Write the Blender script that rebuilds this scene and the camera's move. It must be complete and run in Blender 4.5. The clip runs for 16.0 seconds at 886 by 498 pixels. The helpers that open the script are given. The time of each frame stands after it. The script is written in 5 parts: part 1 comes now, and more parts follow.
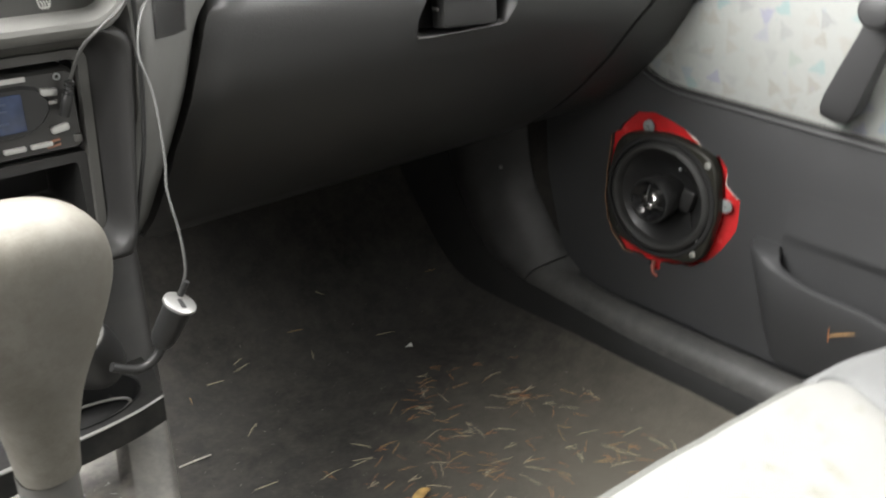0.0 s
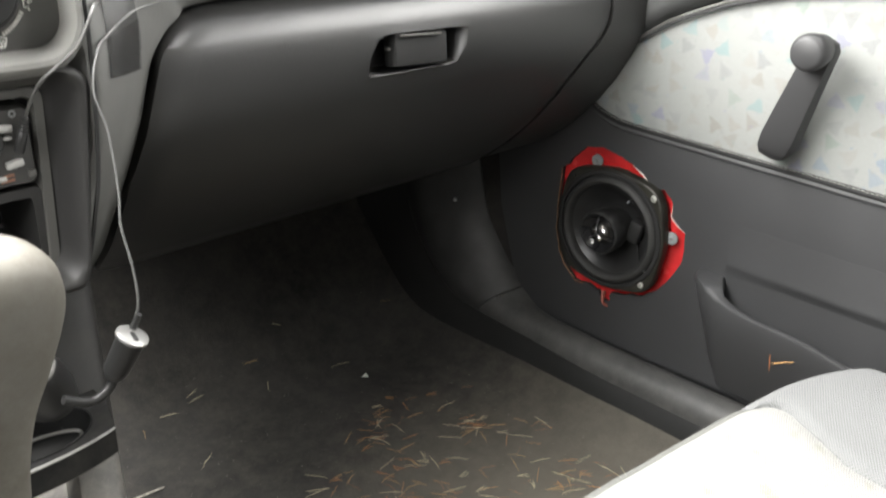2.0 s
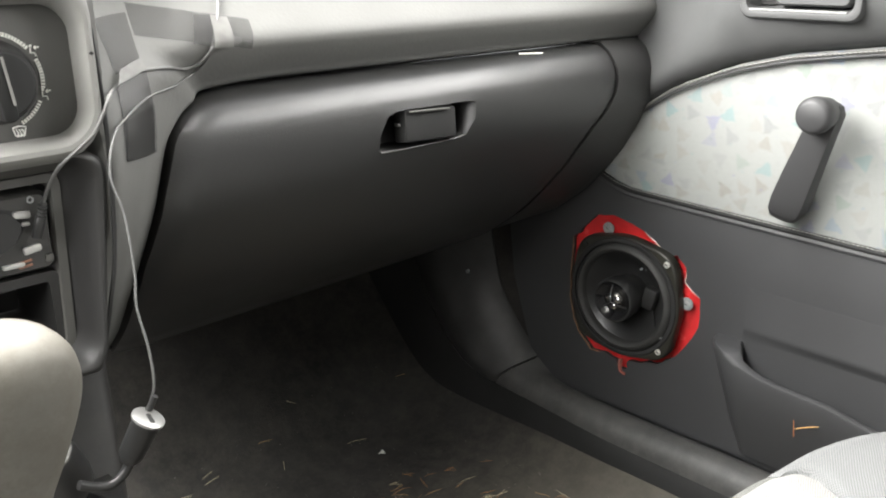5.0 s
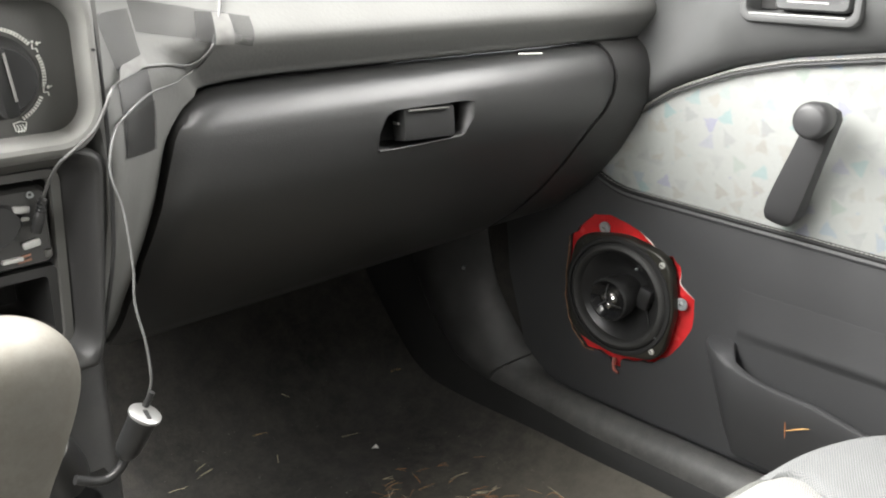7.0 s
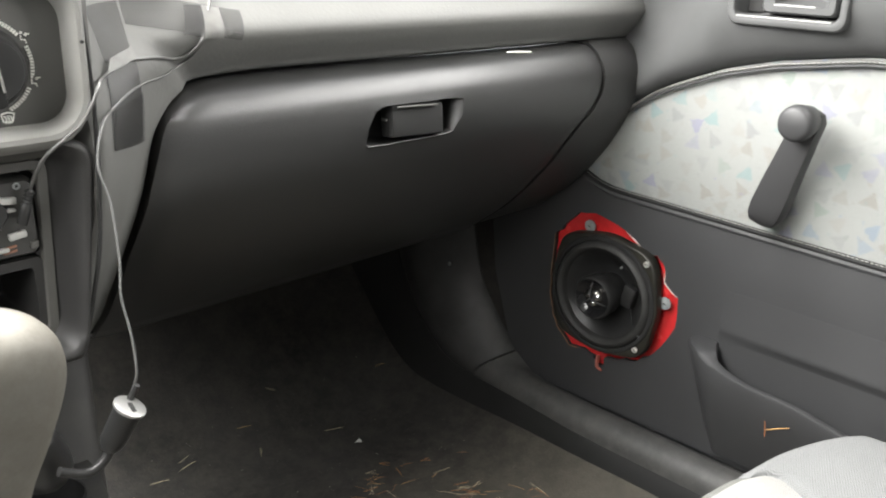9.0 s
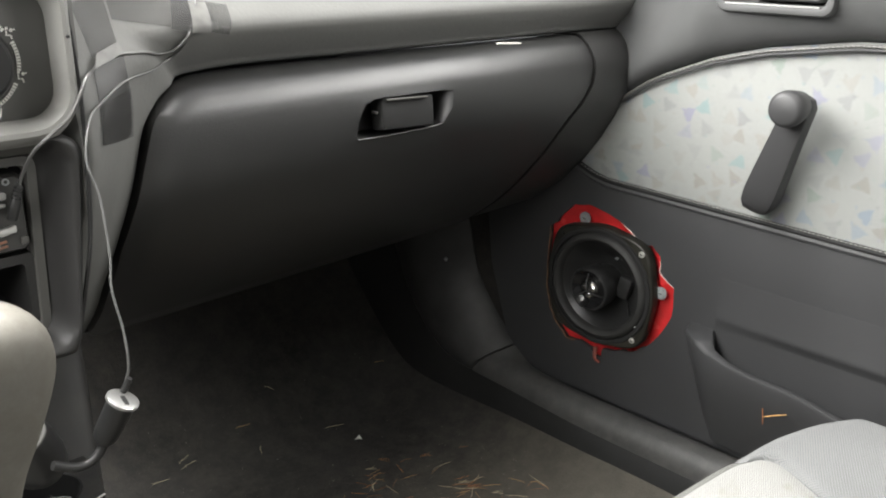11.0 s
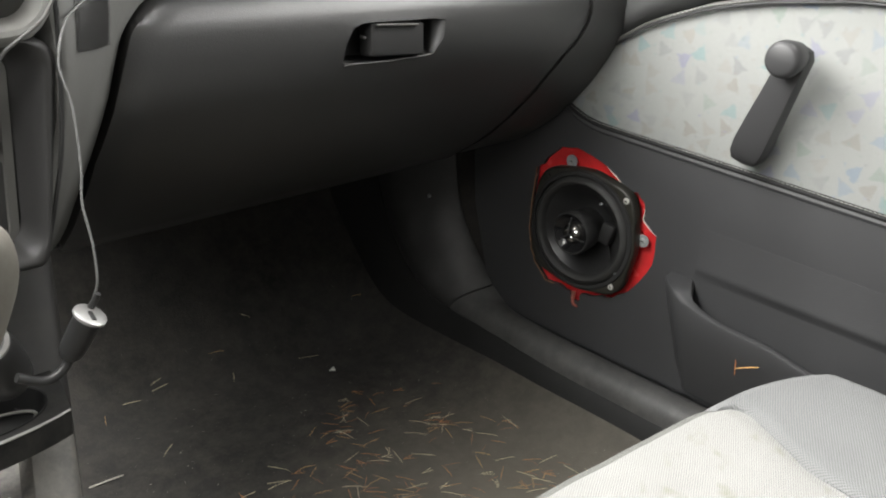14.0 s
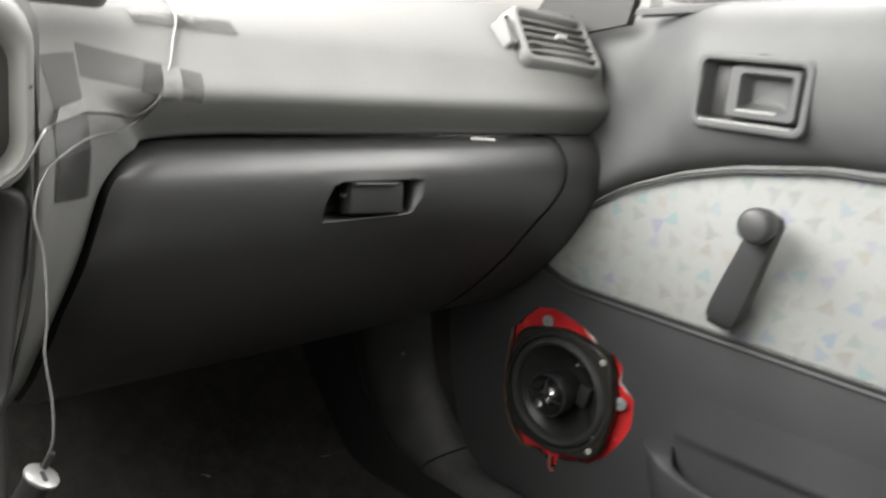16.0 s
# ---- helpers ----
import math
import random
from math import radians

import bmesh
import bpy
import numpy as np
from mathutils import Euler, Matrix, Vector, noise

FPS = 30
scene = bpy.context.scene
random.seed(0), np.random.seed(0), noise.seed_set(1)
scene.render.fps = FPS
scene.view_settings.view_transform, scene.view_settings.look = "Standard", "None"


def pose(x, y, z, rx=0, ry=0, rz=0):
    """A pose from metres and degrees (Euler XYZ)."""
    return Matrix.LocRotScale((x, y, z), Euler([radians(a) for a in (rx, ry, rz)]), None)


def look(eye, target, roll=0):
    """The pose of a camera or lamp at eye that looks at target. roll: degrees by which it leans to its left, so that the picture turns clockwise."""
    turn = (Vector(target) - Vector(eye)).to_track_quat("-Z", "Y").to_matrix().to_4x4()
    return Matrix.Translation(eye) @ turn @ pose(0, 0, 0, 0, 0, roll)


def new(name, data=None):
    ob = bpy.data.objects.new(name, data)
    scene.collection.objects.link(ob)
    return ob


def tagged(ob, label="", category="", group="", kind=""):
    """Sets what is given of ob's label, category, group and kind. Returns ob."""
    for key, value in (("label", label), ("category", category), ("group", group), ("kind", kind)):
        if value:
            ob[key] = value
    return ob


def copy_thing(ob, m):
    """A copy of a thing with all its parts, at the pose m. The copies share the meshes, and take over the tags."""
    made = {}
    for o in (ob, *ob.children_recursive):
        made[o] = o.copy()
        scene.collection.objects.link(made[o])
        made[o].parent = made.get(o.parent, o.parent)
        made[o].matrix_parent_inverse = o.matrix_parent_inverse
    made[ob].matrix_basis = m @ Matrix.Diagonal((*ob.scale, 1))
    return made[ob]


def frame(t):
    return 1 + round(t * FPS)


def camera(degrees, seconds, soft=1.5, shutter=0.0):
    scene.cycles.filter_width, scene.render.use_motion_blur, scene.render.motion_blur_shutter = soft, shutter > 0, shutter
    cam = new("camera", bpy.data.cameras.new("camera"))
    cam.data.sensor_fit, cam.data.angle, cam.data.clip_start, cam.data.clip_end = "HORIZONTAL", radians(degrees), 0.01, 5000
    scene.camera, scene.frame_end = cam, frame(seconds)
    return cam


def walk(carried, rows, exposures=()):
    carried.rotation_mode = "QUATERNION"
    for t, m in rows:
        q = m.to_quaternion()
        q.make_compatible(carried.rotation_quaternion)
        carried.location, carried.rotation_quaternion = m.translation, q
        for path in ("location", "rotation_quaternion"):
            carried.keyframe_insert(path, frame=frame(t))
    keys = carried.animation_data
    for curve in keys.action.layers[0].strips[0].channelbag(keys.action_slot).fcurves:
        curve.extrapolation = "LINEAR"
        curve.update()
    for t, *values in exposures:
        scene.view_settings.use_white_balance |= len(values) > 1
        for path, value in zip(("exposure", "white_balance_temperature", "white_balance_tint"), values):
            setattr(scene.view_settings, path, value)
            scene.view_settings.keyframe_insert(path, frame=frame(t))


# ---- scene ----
cam = camera(53.6, 16.0, soft=2.0, shutter=0.75)
PATH = [
    (0, (0.025, 0.023, 0.631), (1.253, 1.346, -0.231), 0.5),
    (0.5, (0.026, 0.028, 0.647), (1.279, 1.331, -0.209), 6.1),
    (1, (0.028, 0.026, 0.642), (1.24, 1.339, -0.256), 4.0),
    (1.5, (0.025, 0.016, 0.636), (1.273, 1.299, -0.256), 2.1),
    (2, (0.02, 0.007, 0.641), (1.331, 1.288, -0.159), 1.6),
    (2.5, (0.022, 0.005, 0.647), (1.325, 1.328, -0.098), 1.9),
    (3, (0.019, 0.002, 0.645), (1.372, 1.317, -0.018), 0.8),
    (3.5, (0.018, 0.001, 0.645), (1.371, 1.31, -0.029), 0.7),
    (4, (0.017, -0.003, 0.641), (1.378, 1.313, -0.003), -0.8),
    (4.5, (0.017, 0.004, 0.643), (1.366, 1.34, 0.012), -0.4),
    (5, (0.019, 0.008, 0.641), (1.352, 1.352, -0.006), -0.4),
    (7.5, (0.017, 0.008, 0.648), (1.352, 1.342, -0.014), 0.8),
    (8, (0.019, 0.009, 0.645), (1.348, 1.35, -0.015), 0.7),
    (8.5, (0.017, 0.009, 0.648), (1.365, 1.342, 0.012), 0.9),
    (9, (0.015, 0.007, 0.65), (1.372, 1.313, -0.025), 1.8),
    (9.5, (0.014, -0.003, 0.65), (1.402, 1.277, -0.01), 2.2),
    (12, (0.021, 0.0, 0.632), (1.356, 1.325, -0.048), -0.4),
    (12.5, (0.022, 0.0, 0.628), (1.362, 1.314, -0.064), -0.7),
    (13, (0.023, 0.012, 0.634), (1.324, 1.373, -0.041), 0.0),
    (13.3, (0.035, 0.006, 0.651), (1.288, 1.298, -0.22), 6.5),
    (13.4, (0.039, 0.01, 0.636), (1.269, 1.32, -0.242), 5.6),
    (13.5, (0.03, 0.016, 0.634), (1.302, 1.307, -0.21), 5.6),
    (14, (0.025, 0.003, 0.633), (1.374, 1.247, -0.161), 4.2),
    (14.5, (0.023, 0.002, 0.634), (1.374, 1.259, -0.136), 3.4),
    (15, (0.024, 0.0, 0.632), (1.376, 1.259, -0.135), 3.1),
    (15.5, (0.025, 0.012, 0.644), (1.474, 1.273, 0.087), 6.4),
    (15.7, (0.016, 0.003, 0.645), (1.511, 1.256, 0.202), 6.1),
    (16, (0.03, 0.012, 0.63), (1.484, 1.309, 0.18), 5.6),
]
walk(cam, [(t, look(eye, target, roll)) for t, eye, target, roll in PATH], ((0.0, 1.32), (1.5, 1.36), (2.5, 1.58), (4.0, 1.58), (5.0, 1.54), (8.5, 1.52), (9.5, 1.36), (12.5, 1.12), (13.0, 1.14), (14.0, 1.07), (15.0, 1.12), (15.5, 1.35), (15.7, 1.30), (16.0, 1.02)))

# ---------------------------------------------------------------- light
world = bpy.data.worlds.new("overcast_sky")
scene.world = world
world.use_nodes = True
wn, wl = world.node_tree.nodes, world.node_tree.links
sky = wn.new("ShaderNodeTexSky")
sky.sky_type, sky.sun_disc = "NISHITA", False
sky.sun_elevation, sky.sun_rotation = radians(52), radians(20)
sky.air_density, sky.dust_density, sky.ozone_density = 1.0, 6.0, 1.0
grey = wn.new("ShaderNodeHueSaturation")
grey.inputs["Saturation"].default_value = 0.25
wl.new(sky.outputs["Color"], grey.inputs["Color"])
wl.new(grey.outputs["Color"], wn["Background"].inputs["Color"])
wn["Background"].inputs["Strength"].default_value = 0.15

sun_data = bpy.data.lights.new("sun", "SUN")
sun_data.energy, sun_data.angle, sun_data.color = 0.9, radians(25), (1.0, 0.97, 0.92)
sun = new("sun", sun_data)
sun.matrix_world = look((0, 0, 0), (-0.25, -0.75, -1.0))


def area_lamp(name, centre, target, wide, high, watts):
    data = bpy.data.lights.new(name, "AREA")
    data.shape, data.size, data.size_y, data.energy = "RECTANGLE", wide, high, watts
    data.color = (1.0, 0.985, 0.95)
    ob = new(name, data)
    ob.matrix_world = look(centre, target)


area_lamp("windscreen_daylight", (0.08, 0.72, 0.99), (0.3, 0.36, 0.30), 1.05, 0.54, 20.5)
area_lamp("side_window_daylight", (0.895, 0.20, 0.91), (0.30, 0.38, 0.52), 0.46, 0.30, 3.0)
area_lamp("driver_window_daylight", (-0.54, 0.24, 0.95), (0.60, 0.50, 0.45), 0.62, 0.32, 3.8)
# added fill from behind, lifts the dark footwell; no window stands here
area_lamp("rear_fill_light", (0.17, -0.92, 0.92), (0.5, 0.8, 0.25), 1.0, 0.36, 0.6)

# ---------------------------------------------------------------- materials


def material(name, colour, rough=0.5, metal=0.0, grain=0.0, grain_scale=900.0, vary=0.15, vary_scale=9.0, coat=0.0, spec=0.5):
    """A surface with broad variation and fine relief, in metres."""
    m = bpy.data.materials.new(name)
    m.use_nodes = True
    n, l = m.node_tree.nodes, m.node_tree.links
    b = n["Principled BSDF"]
    b.inputs["Roughness"].default_value = rough
    b.inputs["Metallic"].default_value = metal
    b.inputs["Coat Weight"].default_value = coat
    b.inputs["Specular IOR Level"].default_value = spec
    co = n.new("ShaderNodeNewGeometry").outputs["Position"]
    broad = n.new("ShaderNodeTexNoise")
    broad.inputs["Scale"].default_value, broad.inputs["Detail"].default_value = vary_scale, 5.0
    l.new(co, broad.inputs["Vector"])
    ramp = n.new("ShaderNodeMapRange")
    ramp.inputs["From Min"].default_value, ramp.inputs["From Max"].default_value = 0.3, 0.7
    ramp.inputs["To Min"].default_value, ramp.inputs["To Max"].default_value = 1 - vary, 1 + vary
    l.new(broad.outputs["Fac"], ramp.inputs["Value"])
    mul = n.new("ShaderNodeVectorMath")
    mul.operation = "SCALE"
    mul.inputs[0].default_value = colour
    l.new(ramp.outputs["Result"], mul.inputs["Scale"])
    l.new(mul.outputs["Vector"], b.inputs["Base Color"])
    rr = n.new("ShaderNodeMapRange")
    rr.inputs["To Min"].default_value, rr.inputs["To Max"].default_value = max(rough - 0.08, 0.02), min(rough + 0.08, 1.0)
    l.new(broad.outputs["Fac"], rr.inputs["Value"])
    l.new(rr.outputs["Result"], b.inputs["Roughness"])
    if grain:
        fine = n.new("ShaderNodeTexNoise")
        fine.inputs["Scale"].default_value, fine.inputs["Detail"].default_value = grain_scale, 2.0
        l.new(co, fine.inputs["Vector"])
        bump = n.new("ShaderNodeBump")
        bump.inputs["Strength"].default_value, bump.inputs["Distance"].default_value = grain, 0.0006
        l.new(fine.outputs["Fac"], bump.inputs["Height"])
        l.new(bump.outputs["Normal"], b.inputs["Normal"])
    return m


def bsdf(m):
    return m.node_tree.nodes["Principled BSDF"]


DASH = material("grained_dash_vinyl", (0.128, 0.128, 0.122), 0.58, grain=0.3, grain_scale=330, vary=0.08, spec=0.4)
LINER = material("grained_door_vinyl", (0.080, 0.081, 0.081), 0.55, grain=0.2, grain_scale=420, vary=0.12, vary_scale=16, spec=0.4)
GLOVE = material("grained_glove_box_plastic", (0.0115, 0.0113, 0.0111), 0.45, grain=0.22, grain_scale=800, vary=0.14, spec=0.85)
PANEL = material("grained_door_plastic", (0.039, 0.0395, 0.041), 0.55, grain=0.4, grain_scale=900, vary=0.1)
TRIM = material("grey_kick_plastic", (0.037, 0.037, 0.036), 0.5, grain=0.3, grain_scale=900, vary=0.3, vary_scale=26)
CHEEK = material("dark_console_plastic", (0.026, 0.0255, 0.025), 0.5, grain=0.25, vary=0.1)
STACK = material("warm_grey_console_plastic", (0.10, 0.098, 0.092), 0.45, grain=0.2, vary=0.1)
BEZEL = material("silver_grey_bezel_plastic", (0.225, 0.222, 0.212), 0.42, grain=0.15, vary=0.08)
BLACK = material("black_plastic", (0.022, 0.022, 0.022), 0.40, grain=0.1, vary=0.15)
# near-black that carries the shade of a deep hole
PIT_SHADE = material("pit_shade_black", (0.008, 0.008, 0.008), 0.6, vary=0.2, spec=0.15)
CRANK = material("dark_winder_plastic", (0.034, 0.034, 0.035), 0.45, grain=0.2, vary=0.12)
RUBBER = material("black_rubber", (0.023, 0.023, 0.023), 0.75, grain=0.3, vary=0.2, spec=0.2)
CONE = material("speaker_cone", (0.023, 0.023, 0.023), 0.38, vary=0.2, vary_scale=40)
ROLL = material("matt_surround_rubber", (0.030, 0.030, 0.029), 0.62, grain=0.15, vary=0.2, vary_scale=60, spec=0.4)
GLOSS = material("glossy_black_horn", (0.014, 0.014, 0.015), 0.14, vary=0.1)
DOME = material("dark_metal_dome", (0.16, 0.155, 0.145), 0.18, metal=0.9, vary=0.15, vary_scale=200)
CHROME = material("chrome", (0.75, 0.75, 0.74), 0.16, metal=1.0, vary=0.05)
ZINC = material("bright_zinc_screw", (0.62, 0.62, 0.58), 0.36, metal=0.4, vary=0.15, vary_scale=200)
SILVER = material("silver_painted_plastic", (0.50, 0.50, 0.485), 0.32, metal=0.3, vary=0.1)
STEEL = material("dull_zinc_screw", (0.36, 0.38, 0.38), 0.5, metal=0.45, vary=0.2, vary_scale=200)
RED = material("red_car_paint", (0.60, 0.030, 0.032), 0.26, coat=0.6, vary=0.25, vary_scale=26)
BARE = material("chipped_paint_edge", (0.75, 0.64, 0.58), 0.5, vary=0.3, vary_scale=90)
CORE = material("torn_panel_board", (0.20, 0.12, 0.07), 0.85, vary=0.4, vary_scale=120)
FLAP = material("reddish_torn_board", (0.26, 0.075, 0.055), 0.75, vary=0.4, vary_scale=150)
CORD = material("grey_cord", (0.090, 0.090, 0.087), 0.38, vary=0.1)
WHITE = material("white_print", (0.72, 0.72, 0.68), 0.5, vary=0.05)
TAPE = material("grey_duct_tape", (0.045, 0.045, 0.044), 0.40, spec=0.4, grain=0.7, grain_scale=170, vary=0.3, vary_scale=60)
# paler copy of the tape, its sheen put into the colour
TAPE_LIGHT = material("pale_sheen_tape", (0.15, 0.148, 0.141), 0.40, grain=0.6, grain_scale=200, vary=0.2, vary_scale=80)
RIM = material("brownish_black_steel", (0.026, 0.025, 0.020), 0.42, metal=0.2, vary=0.4, vary_scale=60)
TAPE_THIN = material("thin_grey_tape", (0.050, 0.050, 0.049), 0.42, spec=0.35, grain=0.8, grain_scale=150, vary=0.3, vary_scale=50)
CLEAR = material("clear_matt_tape", (0.098, 0.098, 0.094), 0.4, grain=0.2, vary=0.12, vary_scale=50)
# the tapes are thin film: the dash shows through them
for film_tape, body in ((TAPE, 0.46), (TAPE_THIN, 0.22), (TAPE_LIGHT, 0.85), (CLEAR, 0.45)):
    film_tape.node_tree.nodes["Principled BSDF"].inputs["Alpha"].default_value = body
STITCH = material("pale_grey_thread", (0.30, 0.30, 0.285), 0.8, vary=0.2)
GROUND = material("grey_asphalt", (0.06, 0.06, 0.06), 0.9, grain=0.3, grain_scale=60, vary=0.3, vary_scale=0.6)
LINING = material("light_grey_headlining", (0.45, 0.45, 0.43), 0.9, grain=0.3, vary=0.06)
REAR = material("grey_rear_wall", (0.12, 0.12, 0.118), 0.85, grain=0.3, vary=0.08)
DARKWALL = material("dark_grey_lining", (0.09, 0.09, 0.092), 0.8, grain=0.2, vary=0.1)
LEAF = material("dry_yellow_leaf", (0.40, 0.26, 0.09), 0.6, vary=0.3, vary_scale=150)
CRUMB = material("pale_grit", (0.4, 0.38, 0.33), 0.8, vary=0.4, vary_scale=300)


def carpet_material():
    m = material("worn_black_carpet", (0.031, 0.0298, 0.0285), 0.92, grain=1.0, grain_scale=420, vary=0.25, vary_scale=9, spec=0.2)
    n, l = m.node_tree.nodes, m.node_tree.links
    b = bsdf(m)
    co = n.new("ShaderNodeNewGeometry").outputs["Position"]
    dust = n.new("ShaderNodeTexNoise")
    dust.inputs["Scale"].default_value, dust.inputs["Detail"].default_value, dust.inputs["Roughness"].default_value = 34.0, 9.0, 0.8
    l.new(co, dust.inputs["Vector"])
    spots = n.new("ShaderNodeMapRange")
    spots.inputs["From Min"].default_value, spots.inputs["From Max"].default_value = 0.42, 0.78
    spots.inputs["To Max"].default_value = 0.85
    l.new(dust.outputs["Fac"], spots.inputs["Value"])
    mix = n.new("ShaderNodeMix")
    mix.data_type = "RGBA"
    source = b.inputs["Base Color"].links[0].from_socket
    l.new(source, mix.inputs["A"])
    mix.inputs["B"].default_value = (0.072, 0.066, 0.057, 1)
    l.new(spots.outputs["Result"], mix.inputs["Factor"])
    # trodden dusty patch beside the seat; daylight falling there is in its colour
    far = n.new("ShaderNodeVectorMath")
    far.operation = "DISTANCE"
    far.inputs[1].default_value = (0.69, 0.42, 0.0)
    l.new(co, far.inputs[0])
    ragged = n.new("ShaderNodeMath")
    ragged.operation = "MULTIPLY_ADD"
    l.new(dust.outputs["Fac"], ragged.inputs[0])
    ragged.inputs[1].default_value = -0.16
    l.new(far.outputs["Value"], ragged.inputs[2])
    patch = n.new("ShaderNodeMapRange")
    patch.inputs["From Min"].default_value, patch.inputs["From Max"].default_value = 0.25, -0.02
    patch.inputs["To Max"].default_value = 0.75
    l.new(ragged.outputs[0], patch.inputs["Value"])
    lit_dust = n.new("ShaderNodeMix")
    lit_dust.data_type = "RGBA"
    l.new(mix.outputs["Result"], lit_dust.inputs["A"])
    lit_dust.inputs["B"].default_value = (0.150, 0.138, 0.114, 1)
    l.new(patch.outputs["Result"], lit_dust.inputs["Factor"])
    l.new(lit_dust.outputs["Result"], b.inputs["Base Color"])
    return m


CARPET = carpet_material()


def dusty(name, colour, dust_colour, grain=0.3, rough=0.6, spec=0.5):
    m = material(name, colour, rough, grain=grain, vary=0.2, vary_scale=25, spec=spec)
    n, l = m.node_tree.nodes, m.node_tree.links
    b = bsdf(m)
    co = n.new("ShaderNodeNewGeometry").outputs["Position"]
    dust = n.new("ShaderNodeTexNoise")
    dust.inputs["Scale"].default_value, dust.inputs["Detail"].default_value, dust.inputs["Roughness"].default_value = 40, 9, 0.8
    l.new(co, dust.inputs["Vector"])
    spots = n.new("ShaderNodeMapRange")
    spots.inputs["From Min"].default_value, spots.inputs["From Max"].default_value = 0.42, 0.7
    l.new(dust.outputs["Fac"], spots.inputs["Value"])
    mix = n.new("ShaderNodeMix")
    mix.data_type = "RGBA"
    l.new(b.inputs["Base Color"].links[0].from_socket, mix.inputs["A"])
    mix.inputs["B"].default_value = (*dust_colour, 1)
    l.new(spots.outputs["Result"], mix.inputs["Factor"])
    l.new(mix.outputs["Result"], b.inputs["Base Color"])
    return m


KNOB = dusty("worn_beige_grip", (0.125, 0.119, 0.103), (0.088, 0.080, 0.063), 0.05)
SILL = dusty("scuffed_sill_plastic", (0.054, 0.054, 0.053), (0.086, 0.084, 0.080), 0.12, 0.48)
# shaded tone of the console strip, which is one plastic throughout
STRIP_SHADED = dusty("shaded_console_strip", (0.020, 0.0195, 0.019), (0.030, 0.029, 0.027), 0.06, 0.6, 0.3)
TRAY = dusty("dusty_black_plastic", (0.015, 0.015, 0.015), (0.034, 0.033, 0.030), 0.12, 0.42, 0.2)
# dusty and lit tone of that same strip
DUSTY_LIT_EDGE = dusty("dusty_lit_plastic", (0.115, 0.112, 0.104), (0.215, 0.205, 0.182), 0.1)
DUSTY = dusty("dusty_console_plastic", (0.085, 0.082, 0.075), (0.22, 0.205, 0.175), 0.2)


